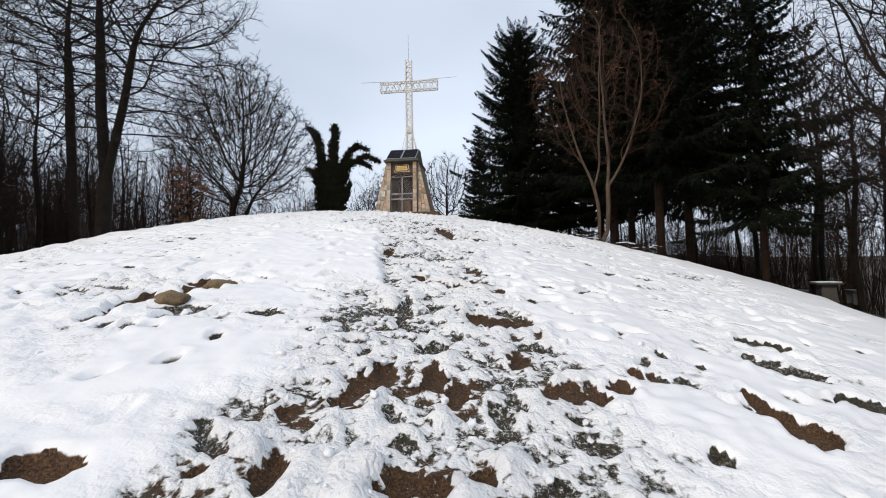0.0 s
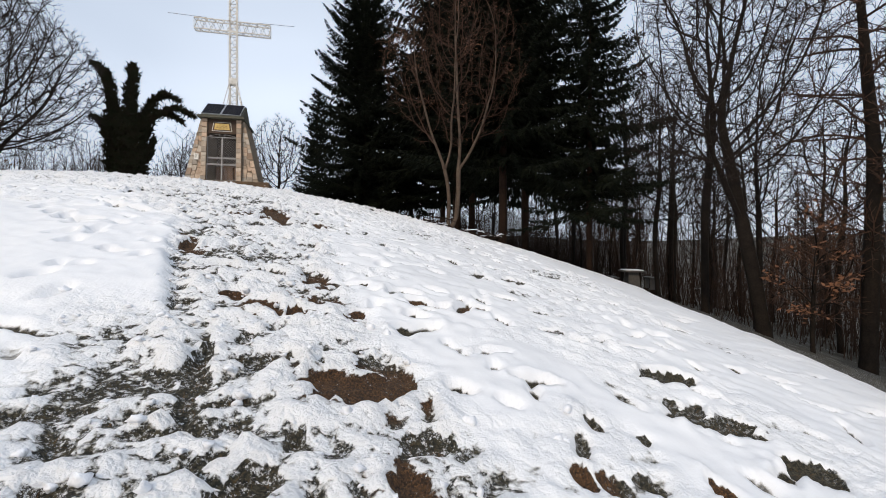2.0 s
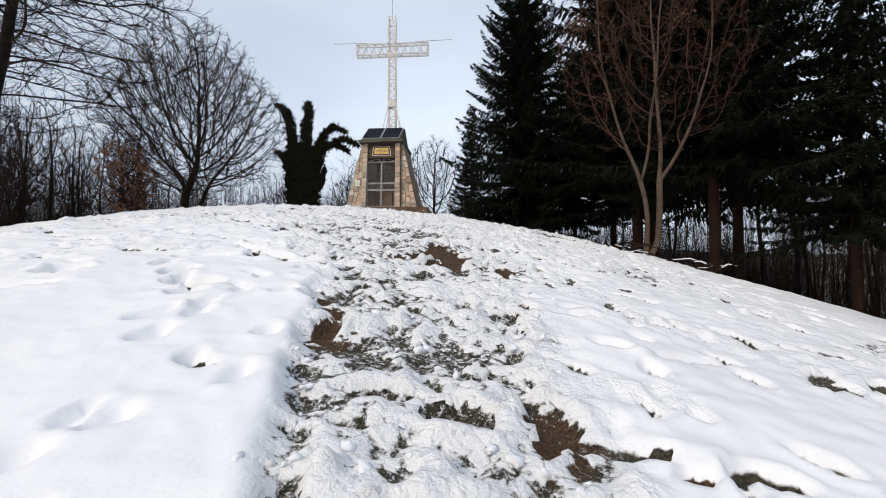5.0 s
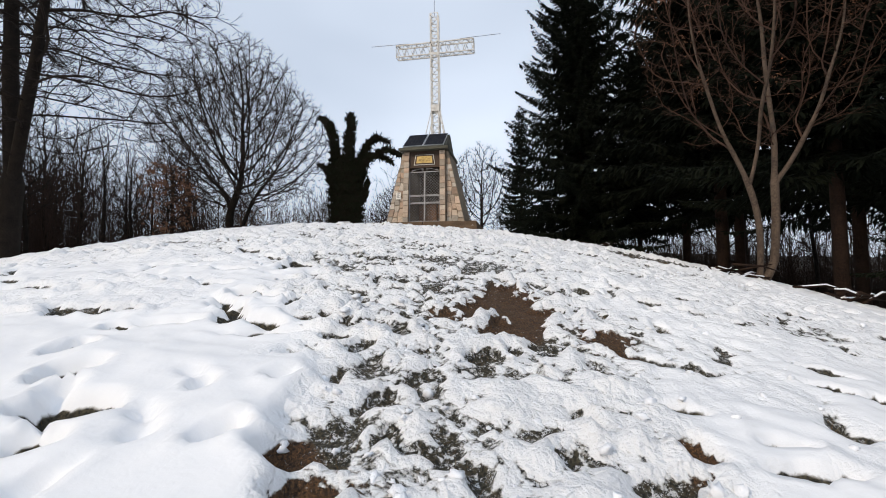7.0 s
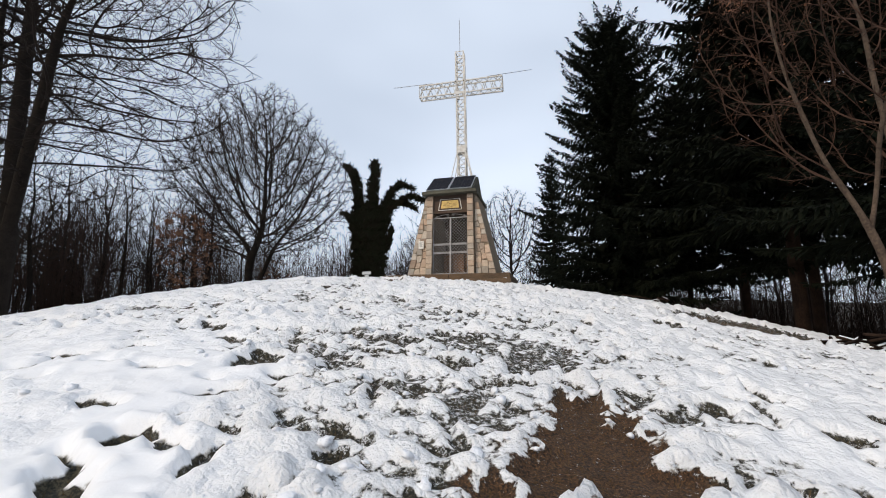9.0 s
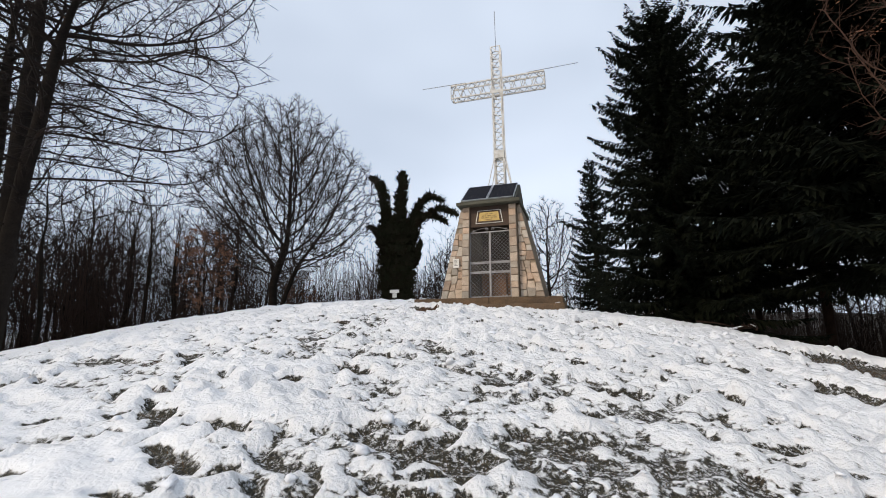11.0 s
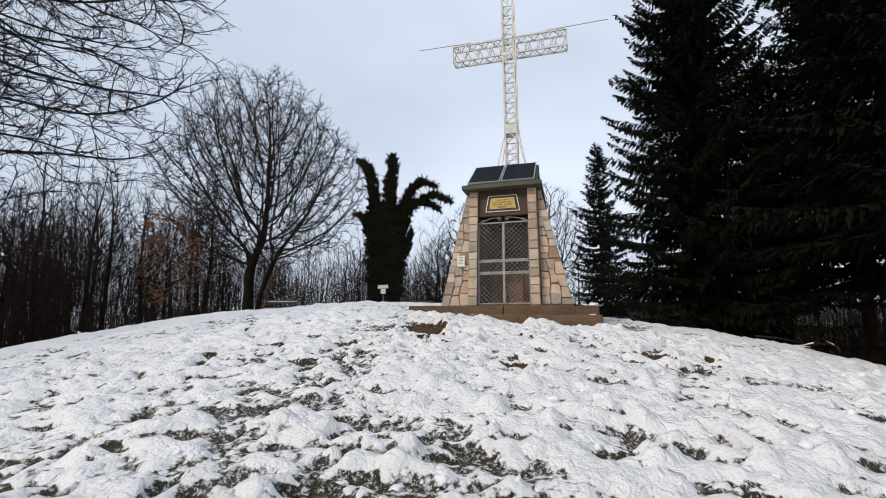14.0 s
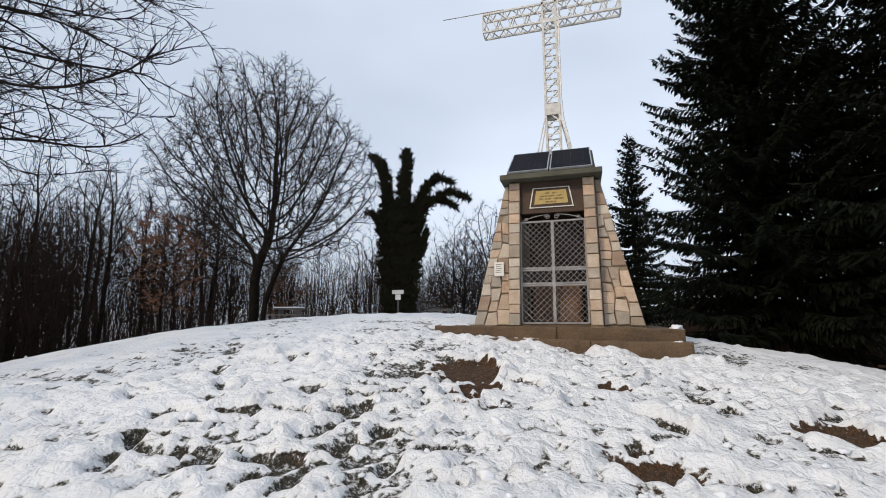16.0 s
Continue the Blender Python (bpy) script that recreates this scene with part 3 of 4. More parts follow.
TOPZ = 2.86
def wing_x(z):
    return 1.58 + (0.93 - 1.58) * min(z, TOPZ) / TOPZ
BACKY = 2.55
for side in (-1, 1):
    fr = [(side * 0.66, face_y(0, .2), -.3), (side * wing_x(-.3), face_y(0, .2), -.3), (side * wing_x(TOPZ), face_y(TOPZ, .2), TOPZ), (side * 0.66, face_y(TOPZ, .2), TOPZ)]
    bk = [(x, BACKY, z) for x, y, z in fr]
    part("side_wall", solid(fr, bk), MORTAR, chapel, "mortared core of the flaring side wall")
# rear wall and ceiling carry the interior shade in their plaster colour
part("rear_wall", box((-0.66, BACKY - .25, -.3), (0.66, BACKY, TOPZ)), SHADED_PLASTER, chapel, "plastered rear wall, coloured dark for the shade inside")
part("floor_slab", box((-0.66, .05, -.3), (0.66, BACKY - .25, .0)), STEP, chapel)
part("inner_ceiling", box((-0.66, .45, 2.3), (0.66, BACKY - .25, 2.36)), SHADED_PLASTER, chapel)
fr = [(-.62, face_y(2.2, .08), 2.2), (.62, face_y(2.2, .08), 2.2), (.62, face_y(TOPZ, .08), TOPZ), (-.62, face_y(TOPZ, .08), TOPZ)]
part("lintel_panel", solid(fr, [(x, y + .12, z) for x, y, z in fr]), BROWN_PANEL, chapel, "dark brown panel over the gate")
for side in (-1, 1):
    fr = [(side * .64, .02, -.05), (side * .86, .02, -.05), (side * .83, face_y(TOPZ, .02), TOPZ), (side * .61, face_y(TOPZ, .02), TOPZ)]
    part("column_core", solid(fr, [(x, y + .3, z) for x, y, z in fr]), MORTAR, chapel)

stones_rng = random.Random(11)
def stone(quad, y0, depth, parent):
    """One dressed block with a rounded, slightly uneven face; quad: four (x, z)."""
    bm = bmesh.new()
    cx_, cz_ = sum(p[0] for p in quad) / 4, sum(p[1] for p in quad) / 4
    out = depth + stones_rng.uniform(-.006, .012)
    def ring(shrink, push, jit):
        r = []
        for x, z in quad:
            dx, dz = x - cx_, z - cz_
            L_ = math.hypot(dx, dz) + 1e-6
            k = max(0.2, (L_ - shrink) / L_)
            x2, z2 = cx_ + dx * k + stones_rng.uniform(-jit, jit), cz_ + dz * k + stones_rng.uniform(-jit, jit)
            r.append(bm.verts.new((x2, face_y(z2, y0) - push, z2)))
        return r
    rings = [ring(.009, -.02, 0), ring(.011, out * .6, .004), ring(.026, out, .006)]
    for a, b in zip(rings, rings[1:]):
        for i in range(4):
            bm.faces.new((a[i], a[(i + 1) % 4], b[(i + 1) % 4], b[i]))
    bm.faces.new(rings[-1])
    part("stone", bm, STONE, parent)

def stone_rows(z0, z1, lo, hi):
    z = z0
    while z < z1 - .02:
        h = min(stones_rng.uniform(lo, hi), z1 - z)
        if z1 - z - h < .08:
            h = z1 - z
        yield z, z + h
        z += h

# ---- roof of the chapel ----
part("eave_slab", solid([(-.98, .02, 2.87), (.98, .02, 2.87), (.98, .02, 2.97), (-.98, .02, 2.97)], [(-.98, 2.75, 2.87), (.98, 2.75, 2.87), (.98, 2.75, 2.97), (-.98, 2.75, 2.97)]), CONCRETE, chapel, "mossy grey concrete eave slab")
part("roof_body", solid([(-.86, .1, 2.97), (-.86, 1.32, 3.78), (-.86, 1.5, 3.78), (-.86, 2.65, 2.97)], [(.86, .1, 2.97), (.86, 1.32, 3.78), (.86, 1.5, 3.78), (.86, 2.65, 2.97)]), CONCRETE, chapel)
slope = math.atan2(.81, 1.22)
for x0, x1 in ((-.84, -.03), (-.0, .81)):
    frame_m = Matrix.Translation((x0, .08, 2.995)) @ Matrix.Rotation(slope, 4, "X")
    w_, h_ = x1 - x0, 1.45
    sp = new("solar_panel"); sp.parent = chapel; tagged(sp, "dark solar panel in an aluminium frame")
    part("cell_sheet", box((.02, .02, .02), (w_ - .02, h_ - .02, .035), 0, frame_m), PANEL, sp)
    bm = bmesh.new()
    for lo, hi in (((0, 0, 0), (w_, .022, .045)), ((0, h_ - .022, 0), (w_, h_, .045)), ((0, .022, 0), (.022, h_ - .022, .045)), ((w_ - .022, .022, 0), (w_, h_ - .022, .045))):
        add_box(bm, lo, hi, 0, frame_m)
    part("frame", bm, ALU, sp)
    bm = bmesh.new()
    for k in range(1, 6):
        add_box(bm, (.022 + k * (w_ - .04) / 6 - .001, .03, .0352), (.022 + k * (w_ - .04) / 6 + .001, h_ - .03, .037), 0, frame_m)
    for k in range(1, 9):
        add_box(bm, (.03, k * h_ / 9 - .001, .0352), (w_ - .03, k * h_ / 9 + .001, .037), 0, frame_m)
    part("grid_lines", bm, GREY, sp)

# ---- gate ----
gate = new("iron_gate"); gate.parent = chapel; tagged(gate, "closed grey iron double gate with diamond lattice")
gate_m = Matrix.Rotation(-radians(5), 4, "X")
def leaned(pts):
    return [(x, y + z * LEAN_BACK, z) for x, y, z in pts]
GY = .14
for x0, x1 in ((-.615, -.012), (.012, .615)):
    leaf = new("gate_leaf"); leaf.parent = gate
    fr_ = []
    for a, b in (((x0, GY, .03), (x0, GY, 2.04)), ((x1, GY, .03), (x1, GY, 2.04)), ((x0, GY, .03), (x1, GY, .03)), ((x0, GY, 2.03), (x1, GY, 2.03)), ((x0, GY, 1.05), (x1, GY, 1.05)), ((x0, GY, 1.09), (x1, GY, 1.09)), ((x0, GY, .79), (x1, GY, .79)), ((x0, GY, .75), (x1, GY, .75))):
        fr_.append(leaned((a, b)))
    part("leaf_frame", bars(fr_, .024), IRON, leaf)
    seg = []
    step_ = .115
    for z0, z1 in ((.05, .74), (.8, 1.04), (1.1, 2.02)):
        w_, h_ = x1 - x0, z1 - z0
        k = -h_
        while k < w_:
            a0, a1 = max(0, -k), min(h_, w_ - k)
            if a1 > a0:
                seg.append(leaned(((x0 + k + a0, GY, z0 + a0), (x0 + k + a1, GY, z0 + a1))))
                seg.append(leaned(((x1 - k - a0, GY + .008, z0 + a0), (x1 - k - a1, GY + .008, z0 + a1))))
            k += step_
    part("lattice", bars(seg, .0075, 3), IRON, leaf)
V, F = [], []
for side in (-1, 1):
    arc = [(side * (.58 - .5 * t), GY + (2.05 + .12 * math.sin(t * math.pi * .5)) * LEAN_BACK, 2.06 + .11 * math.sin(t * math.pi * .5)) for t in [k / 10 for k in range(11)]]
    tube(V, F, arc, [.011] * 11, 5)
    curl = [(side * (.09 + .055 * (1 - t * .7) * math.cos(t * 9)), GY + 2.1 * LEAN_BACK, 2.12 + .05 * (1 - t * .7) * math.sin(t * 9)) for t in [k / 14 for k in range(15)]]
    tube(V, F, curl, [.009] * 15, 5)
    curl = [(side * (.5 + .04 * (1 - t * .7) * math.cos(t * 8)), GY + 2.08 * LEAN_BACK, 2.09 + .03 * (1 - t * .7) * math.sin(t * 8)) for t in [k / 12 for k in range(13)]]
    tube(V, F, curl, [.008] * 13, 5)
part("scroll", (V, F), IRON, gate, "curled iron scrolls along the top of the gate")

def plaque_shape(w0, w1, z0, z1, y0, d):
    fr = [(-w0, face_y(z0, y0), z0), (w0, face_y(z0, y0), z0), (w1, face_y(z1, y0), z1), (-w1, face_y(z1, y0), z1)]
    return solid(fr, [(x, y + d, z) for x, y, z in fr])
plaque = new("plaque"); plaque.parent = chapel; tagged(plaque, "brass plaque with a pale rim, wider at its foot")
part("rim", plaque_shape(.43, .36, 2.3, 2.72, .055, .02), PAPER, plaque, "pale rim")
part("plate", plaque_shape(.405, .335, 2.322, 2.7, .045, .012), BROWN_PANEL, plaque)
part("brass_field", plaque_shape(.33, .29, 2.37, 2.65, .035, .01), GOLD, plaque, "brass field")
bm = bmesh.new()
for row, (z, spans) in enumerate(((2.59, ((-.12, -.02), (.02, .12))), (2.53, ((-.22, -.08), (-.05, .08), (.11, .22))), (2.47, ((-.24, -.14), (-.11, .02), (.05, .24))), (2.41, ((-.1, .1),)))):
    for a, b in spans:
        x = a
        while x < b - .01:
            add_box(bm, (x, face_y(z, .029), z - .014), (x + .016, face_y(z, .036), z + .016))
            x += .025
part("lettering", bm, DARK_GOLD, plaque, "worn unreadable lettering", kind="stuff")
notice = thing("notice_sheet", "small white sheet fixed to the sandstone wing beside the gate", "notice", (-1.06, .235, 1.1))
part("sheet", box((-.095, -.035, -.15), (.095, -.022, .13), .003, Matrix.Rotation(-radians(5), 4, "X")), PAPER, notice)
bm = bmesh.new()
for k in range(5):
    add_box(bm, (-.06, -.038, .08 - k * .04), (.05 - .02 * (k % 2), -.0355, .09 - k * .04), 0, Matrix.Rotation(-radians(5), 4, "X"))
part("print", bm, GREY, notice, "small grey unreadable print")

lectern = thing("wooden_box", "plain brown wooden box standing inside the chapel behind the gate", "box", (.26, .55, 0))
part("body", box((-.17, -.12, 0), (.17, .2, .7), .01), WOOD, lectern)
part("lid", box((-.19, -.14, .702), (.19, .22, .73), .006), WOOD, lectern)
altar = thing("altar", "low red-brown altar block in the dark inside the chapel", "altar", (0, 1.6, 0))
part("block", box((-.5, -.3, 0), (.5, .3, .85), .01), WOOD, altar)
part("cloth", box((-.53, -.33, .852), (.53, .33, .88), .006), BROWN_PANEL, altar)

# ---- steps ----
def step_slab(name, x0, x1, y0, y1, z0, z1, cuts):
    st = thing(name, "worn brown stone step before the chapel gate", "step")
    e = [x0] + cuts + [x1]
    for a, b in zip(e, e[1:]):
        bm = box((a + .004, y0, z0), (b - .004, y1, z1), .025)
        bmesh.ops.subdivide_edges(bm, edges=[e_ for e_ in bm.edges if e_.calc_length() > .12], cuts=7, use_grid_fill=True)
        for v in bm.verts:
            v.co += Vector((0, 1, 1)) * (.016 * noise.noise(v.co * 5.5) + .008 * noise.noise(v.co * 14))
            v.co.z += .012 * noise.noise(v.co * 3) - (v.co.x + .1) * .012
            v.co.y += .015 * noise.noise(v.co * 2.3 + Vector((5, 0, 0)))
        part("slab", bm, STEP, st)
    return st
step_slab("upper_step", -2.22, 2.1, -.42, 2.9, -.5, -.035, [.05])
step_slab("lower_step", -2.42, 2.15, -.74, -.424, -.75, -.24, [-.9, .6])

def snow_clump(x, y, z, sx, sy, sz, seed):
    c = thing("snow_clump", "small clump of trodden snow lying on the stone step", "snow", (x, y, z), "snow clumps on the steps")
    bm = bmesh.new()
    bmesh.ops.create_icosphere(bm, subdivisions=3, radius=1)
    for v in bm.verts:
        k = 1 + .55 * noise.noise(v.co * 1.5 + Vector((seed, 0, 0))) + .45 * noise.noise(v.co * 3.5 + Vector((0, seed, 0)))
        v.co = Vector((v.co.x * sx * k, v.co.y * sy * k, max(-.15, v.co.z) * sz * k))
    part("lump", bm, SNOWCAP, c, smooth=True)
for k, (x, y, z, sx, sy, sz) in enumerate(((-1.95, -.22, -.03, .15, .12, .04), (-1.6, -.3, -.03, .07, .06, .02), (2.0, -.25, -.06, .1, .1, .06), (-1.75, -.6, -.24, .17, .1, .035), (1.95, -.62, -.28, .1, .08, .035), (-.7, -.62, -.26, .09, .07, .02))):
    snow_clump(x, y, z, sx, sy, sz, k * 3.1)

# ---- lattice cross ----
cross = thing("lattice_cross", "tall white-painted steel lattice cross standing behind the chapel roof", "cross", (0, 2.8, 0))
def truss(parent, name, a, b, w, h, bays, axis):
    """A square lattice girder from a to b: four chords and zigzag bracing."""
    a, b = Vector(a), Vector(b)
    u, v = ((Vector((w / 2, 0, 0)), Vector((0, h / 2, 0))) if axis == "Z" else (Vector((0, w / 2, 0)), Vector((0, 0, h / 2))))
    corners = [u + v, u - v, -u - v, -u + v]
    for c in corners:
        part("chord", bars([(a + c, b + c)], .036), OLD_WHITE, parent)
    seg = []
    for f in range(4):
        c0, c1 = corners[f], corners[(f + 1) % 4]
        for k in range(bays):
            p, q = a.lerp(b, k / bays), a.lerp(b, (k + 1) / bays)
            mid = a.lerp(b, (k + .5) / bays)
            if axis == "X":
                seg += [(p + c0, mid + c1), (mid + c1, q + c0)]
            else:
                seg += [(p + c0, q + c1), (p + c0, p + c1)]
    for p in (a, b):
        seg += [(p + corners[i], p + corners[(i + 1) % 4]) for i in range(4)]
    part(name, bars(seg, .02, 3), OLD_WHITE, parent, "zigzag lattice bracing")
mast = new("mast"); mast.parent = cross
truss(mast, "bracing", (0, 0, 2.4), (0, 0, 9.85), .34, .34, 22, "Z")
arm = new("crossarm"); arm.parent = cross
truss(arm, "bracing", (-1.79, 0, 8.22), (1.79, 0, 8.22), .34, .53, 9, "X")
for lo, hi in (((-.19, -.2, 5.3), (.19, -.185, 5.6)), ((-.19, .185, 5.3), (.19, .2, 5.6)), ((-.205, -.185, 5.3), (-.19, .185, 5.6)), ((.19, -.185, 5.3), (.205, .185, 5.6))):
    part("collar_plate", box((lo[0], lo[1], lo[2]), (hi[0], hi[1], hi[2])), OLD_WHITE, mast)
for lo, hi in (((-.2, -.2, 7.9), (.2, -.19, 8.02)),):
    part("joint_plate", box(lo, hi), OLD_WHITE, mast)
for sx in (-1, 1):
    for sy in (-1, 1):
        part("stay", bars([((sx * .18, sy * .18, 5.3), (sx * .62, sy * .45, 3.2))], .022), OLD_WHITE, mast)
part("footing", box((-.7, -.18, -.3), (.7, .5, 2.9), .02), CONCRETE, cross, "concrete footing behind the roof")
rod_m = IRON
part("lightning_rod", bars([((0, 0, 9.8), (0, 0, 11.5))], .012, 5), rod_m, cross, "thin upright lightning rod")
for sx, ln in ((-1, 2.95), (1, 3.0)):
    part("side_rod", bars([((sx * 1.2, -.19, 8.52), (sx * ln, -.19, 8.55))], .012, 5), rod_m, cross, "thin horizontal rod")
V, F = [], []
tube(V, F, [(.22, -.2, 9.7), (.24, -.2, 8.0), (.23, -.2, 5.8), (.26, -.2, 5.2), (.5, -.35, 3.9)], [.02] * 5, 6)
part("conduit", (V, F), WHITE, mast, "white cable conduit")

# ---- trees ----
def grown_tree(seed, crowns, stems, r0, points=1500, step=.38, thin=.012, twig=.6, up=.1, leaves=0, leaf_size=1.0, clusters=0, fine=3, wobble=.12):
    """Wood, twigs and dead leaves of a leafless tree: boughs grow from the stems towards points strewn in the crowns (x, y, z, rx, ry, rz)."""
    rs = np.random.default_rng(seed)
    rng = random.Random(seed)
    volume = np.array([c[3] * c[4] * c[5] for c in crowns])
    cloud = []
    for c, share in zip(crowns, volume / volume.sum()):
        d = rs.normal(size=(max(8, int(points * share)), 3))
        d /= np.linalg.norm(d, axis=1)[:, None]
        cloud.append(np.array(c[:3]) + d * rs.uniform(0.05, 1, (len(d), 1)) ** .42 * np.array(c[3:]))
    goal = np.concatenate(cloud)
    pos, parent, way = [], [], []
    for stem in stems:
        foot = np.array(stem[0], float)
        last = -1
        if pos:
            gap = ((np.array(pos) - foot) ** 2).sum(1)
            last = int(gap.argmin()) if gap.min() < .36 else -1
        for a, b in zip(stem, stem[1:]):
            a, b = np.array(a, float), np.array(b, float)
            n = max(1, int(np.linalg.norm(b - a) / step))
            on = last >= 0
            for k in range(n + (not on)):
                q = a + (b - a) * (k + on) / n
                pos.append(q + rs.normal(size=3) * .02 * (q[2] > .3)); parent.append(last); way.append((b - a) / np.linalg.norm(b - a)); last = len(pos) - 1
    P = np.array(pos)
    D2 = ((goal[:, None] - P[None]) ** 2).sum(2)
    near, dist = D2.argmin(1), np.sqrt(D2.min(1))
    kids = {}
    for _ in range(110):
        live = dist > step * 1.15
        goal, near, dist = goal[live], near[live], dist[live]
        if not len(goal):
            break
        fresh = []
        for i in np.unique(near):
            g = goal[near == i] - pos[i]
            g /= np.linalg.norm(g, axis=1)[:, None]
            d = g.mean(0)
            d = d / (np.linalg.norm(d) + 1e-6) + np.array((0, 0, up)) + way[i] * .35 + rs.normal(size=3) * wobble
            d /= np.linalg.norm(d)
            q = pos[i] + d * step
            if any(((q - pos[j]) ** 2).sum() < (.35 * step) ** 2 for j in kids.get(i, ())) or len(kids.get(i, ())) > 3:
                continue
            pos.append(q); parent.append(int(i)); way.append(d)
            kids.setdefault(int(i), []).append(len(pos) - 1); fresh.append(len(pos) - 1)
        if not fresh:
            break
        N = np.array([pos[j] for j in fresh])
        D2 = ((goal[:, None] - N[None]) ** 2).sum(2)
        m, dm = D2.argmin(1), np.sqrt(D2.min(1))
        closer = dm < dist
        near = np.where(closer, np.array(fresh)[m], near); dist = np.where(closer, dm, dist)
    n = len(pos)
    rad = np.zeros(n)
    child = [[] for _ in range(n)]
    for i in range(n - 1, -1, -1):
        rad[i] = max(rad[i] ** (1 / 2.5) if rad[i] else 0, thin)
        if parent[i] >= 0:
            rad[parent[i]] += rad[i] ** 2.5
            child[parent[i]].append(i)
    rad *= np.clip(1 + (r0 / rad.max() - 1) * (rad / rad.max()), .5, 2.5)
    at = np.array(pos)
    for _ in range(2):
        soft_ = at.copy()
        for i in range(n):
            if parent[i] >= 0 and child[i]:
                big_ = max(child[i], key=lambda j: rad[j])
                soft_[i] = at[i] * .5 + (at[parent[i]] + at[big_]) * .25
        at = soft_
    wood, twigs, tips = ([], []), ([], []), []
    def sprig(p, d, ln, r):
        V, F = twigs
        a = d.orthogonal().normalized(); b = d.cross(a); o = len(V)
        for q, w in ((p, r), (p + d * ln, r * .5)):
            V.extend([q + a * w, q - a * w * .5 + b * w * .87, q - a * w * .5 - b * w * .87])
        F.extend([(o, o + 1, o + 4, o + 3), (o + 1, o + 2, o + 5, o + 4), (o + 2, o, o + 3, o + 5)])
    heads = [i for i in range(n) if parent[i] < 0]
    while heads:
        i = heads.pop()
        chain = [i]
        while child[chain[-1]]:
            c = sorted(child[chain[-1]], key=lambda j: -rad[j])
            heads.extend(c[1:]); chain.append(c[0])
        pts, rr = [at[j] for j in chain], [float(rad[j]) for j in chain]
        if parent[i] >= 0:
            pts.insert(0, at[parent[i]]); rr.insert(0, min(float(rad[parent[i]]), rr[0] * 1.25))
        else:
            pts.insert(0, pts[0] - np.array((0, 0, .5))); rr.insert(0, rr[0] * 1.4)
            rr[1] *= 1.15
        if len(pts) > 1:
            V, F = wood if rr[0] > r0 * .3 else twigs
            tube(V, F, pts, rr, 9 if rr[0] > r0 * .6 else 5 if rr[0] > .03 else 3, False)
        tips.append(Vector(pts[-1]))
    for i in range(n):
        if rad[i] < thin * 3.2:
            d0 = Vector(way[i])
            for k in range(fine):
                d = (d0 * .9 + Vector((rng.gauss(0, .55), rng.gauss(0, .55), rng.gauss(.12, .45)))).normalized()
                ln = twig * rng.uniform(.4, 1.15)
                p = Vector(at[i])
                sprig(p, d, ln, thin * .8)
                d2 = (d + Vector((rng.gauss(0, .5), rng.gauss(0, .5), rng.gauss(.1, .4)))).normalized()
                sprig(p + d * ln * .5, d2, ln * .55, thin * .6)
    leaf = ([], [])
    hold = [rng.choice(tips) for _ in range(clusters)]
    for _ in range(leaves):
        p = rng.choice(tips) if not hold or rng.random() < .35 else rng.choice(hold) + Vector((rng.gauss(0, .16), rng.gauss(0, .16), rng.gauss(0, .14)))
        d = Vector((rng.gauss(0, 1), rng.gauss(0, 1), rng.gauss(-.6, .6))).normalized() * rng.uniform(.05, .1) * leaf_size
        s_ = d.orthogonal().normalized() * .02 * leaf_size
        i = len(leaf[0])
        leaf[0].extend([p, p + d * .5 + s_, p + d, p + d * .5 - s_])
        leaf[1].append((i, i + 1, i + 2, i + 3))
    return wood, twigs, leaf

def make_tree(name, label, place, data, mats=None, group="", turn=0.0, parts=("trunk", "crown"), scale=1.0):
    mats = mats or (BARK, TWIG)
    ob = thing(name, label, "tree", place, group, turn)
    ob.scale = (scale,) * 3
    part(parts[0], data[0], mats[0], ob, smooth=True)
    part(parts[1], data[1], mats[1], ob)
    if data[2][0]:
        part("dead_leaves", data[2], LEAF, ob, "few brown dead leaves", kind="stuff")
    return ob

def on_ground(x, y, sink=.05):
    return (x, y, float(hill(x, y)) - sink)

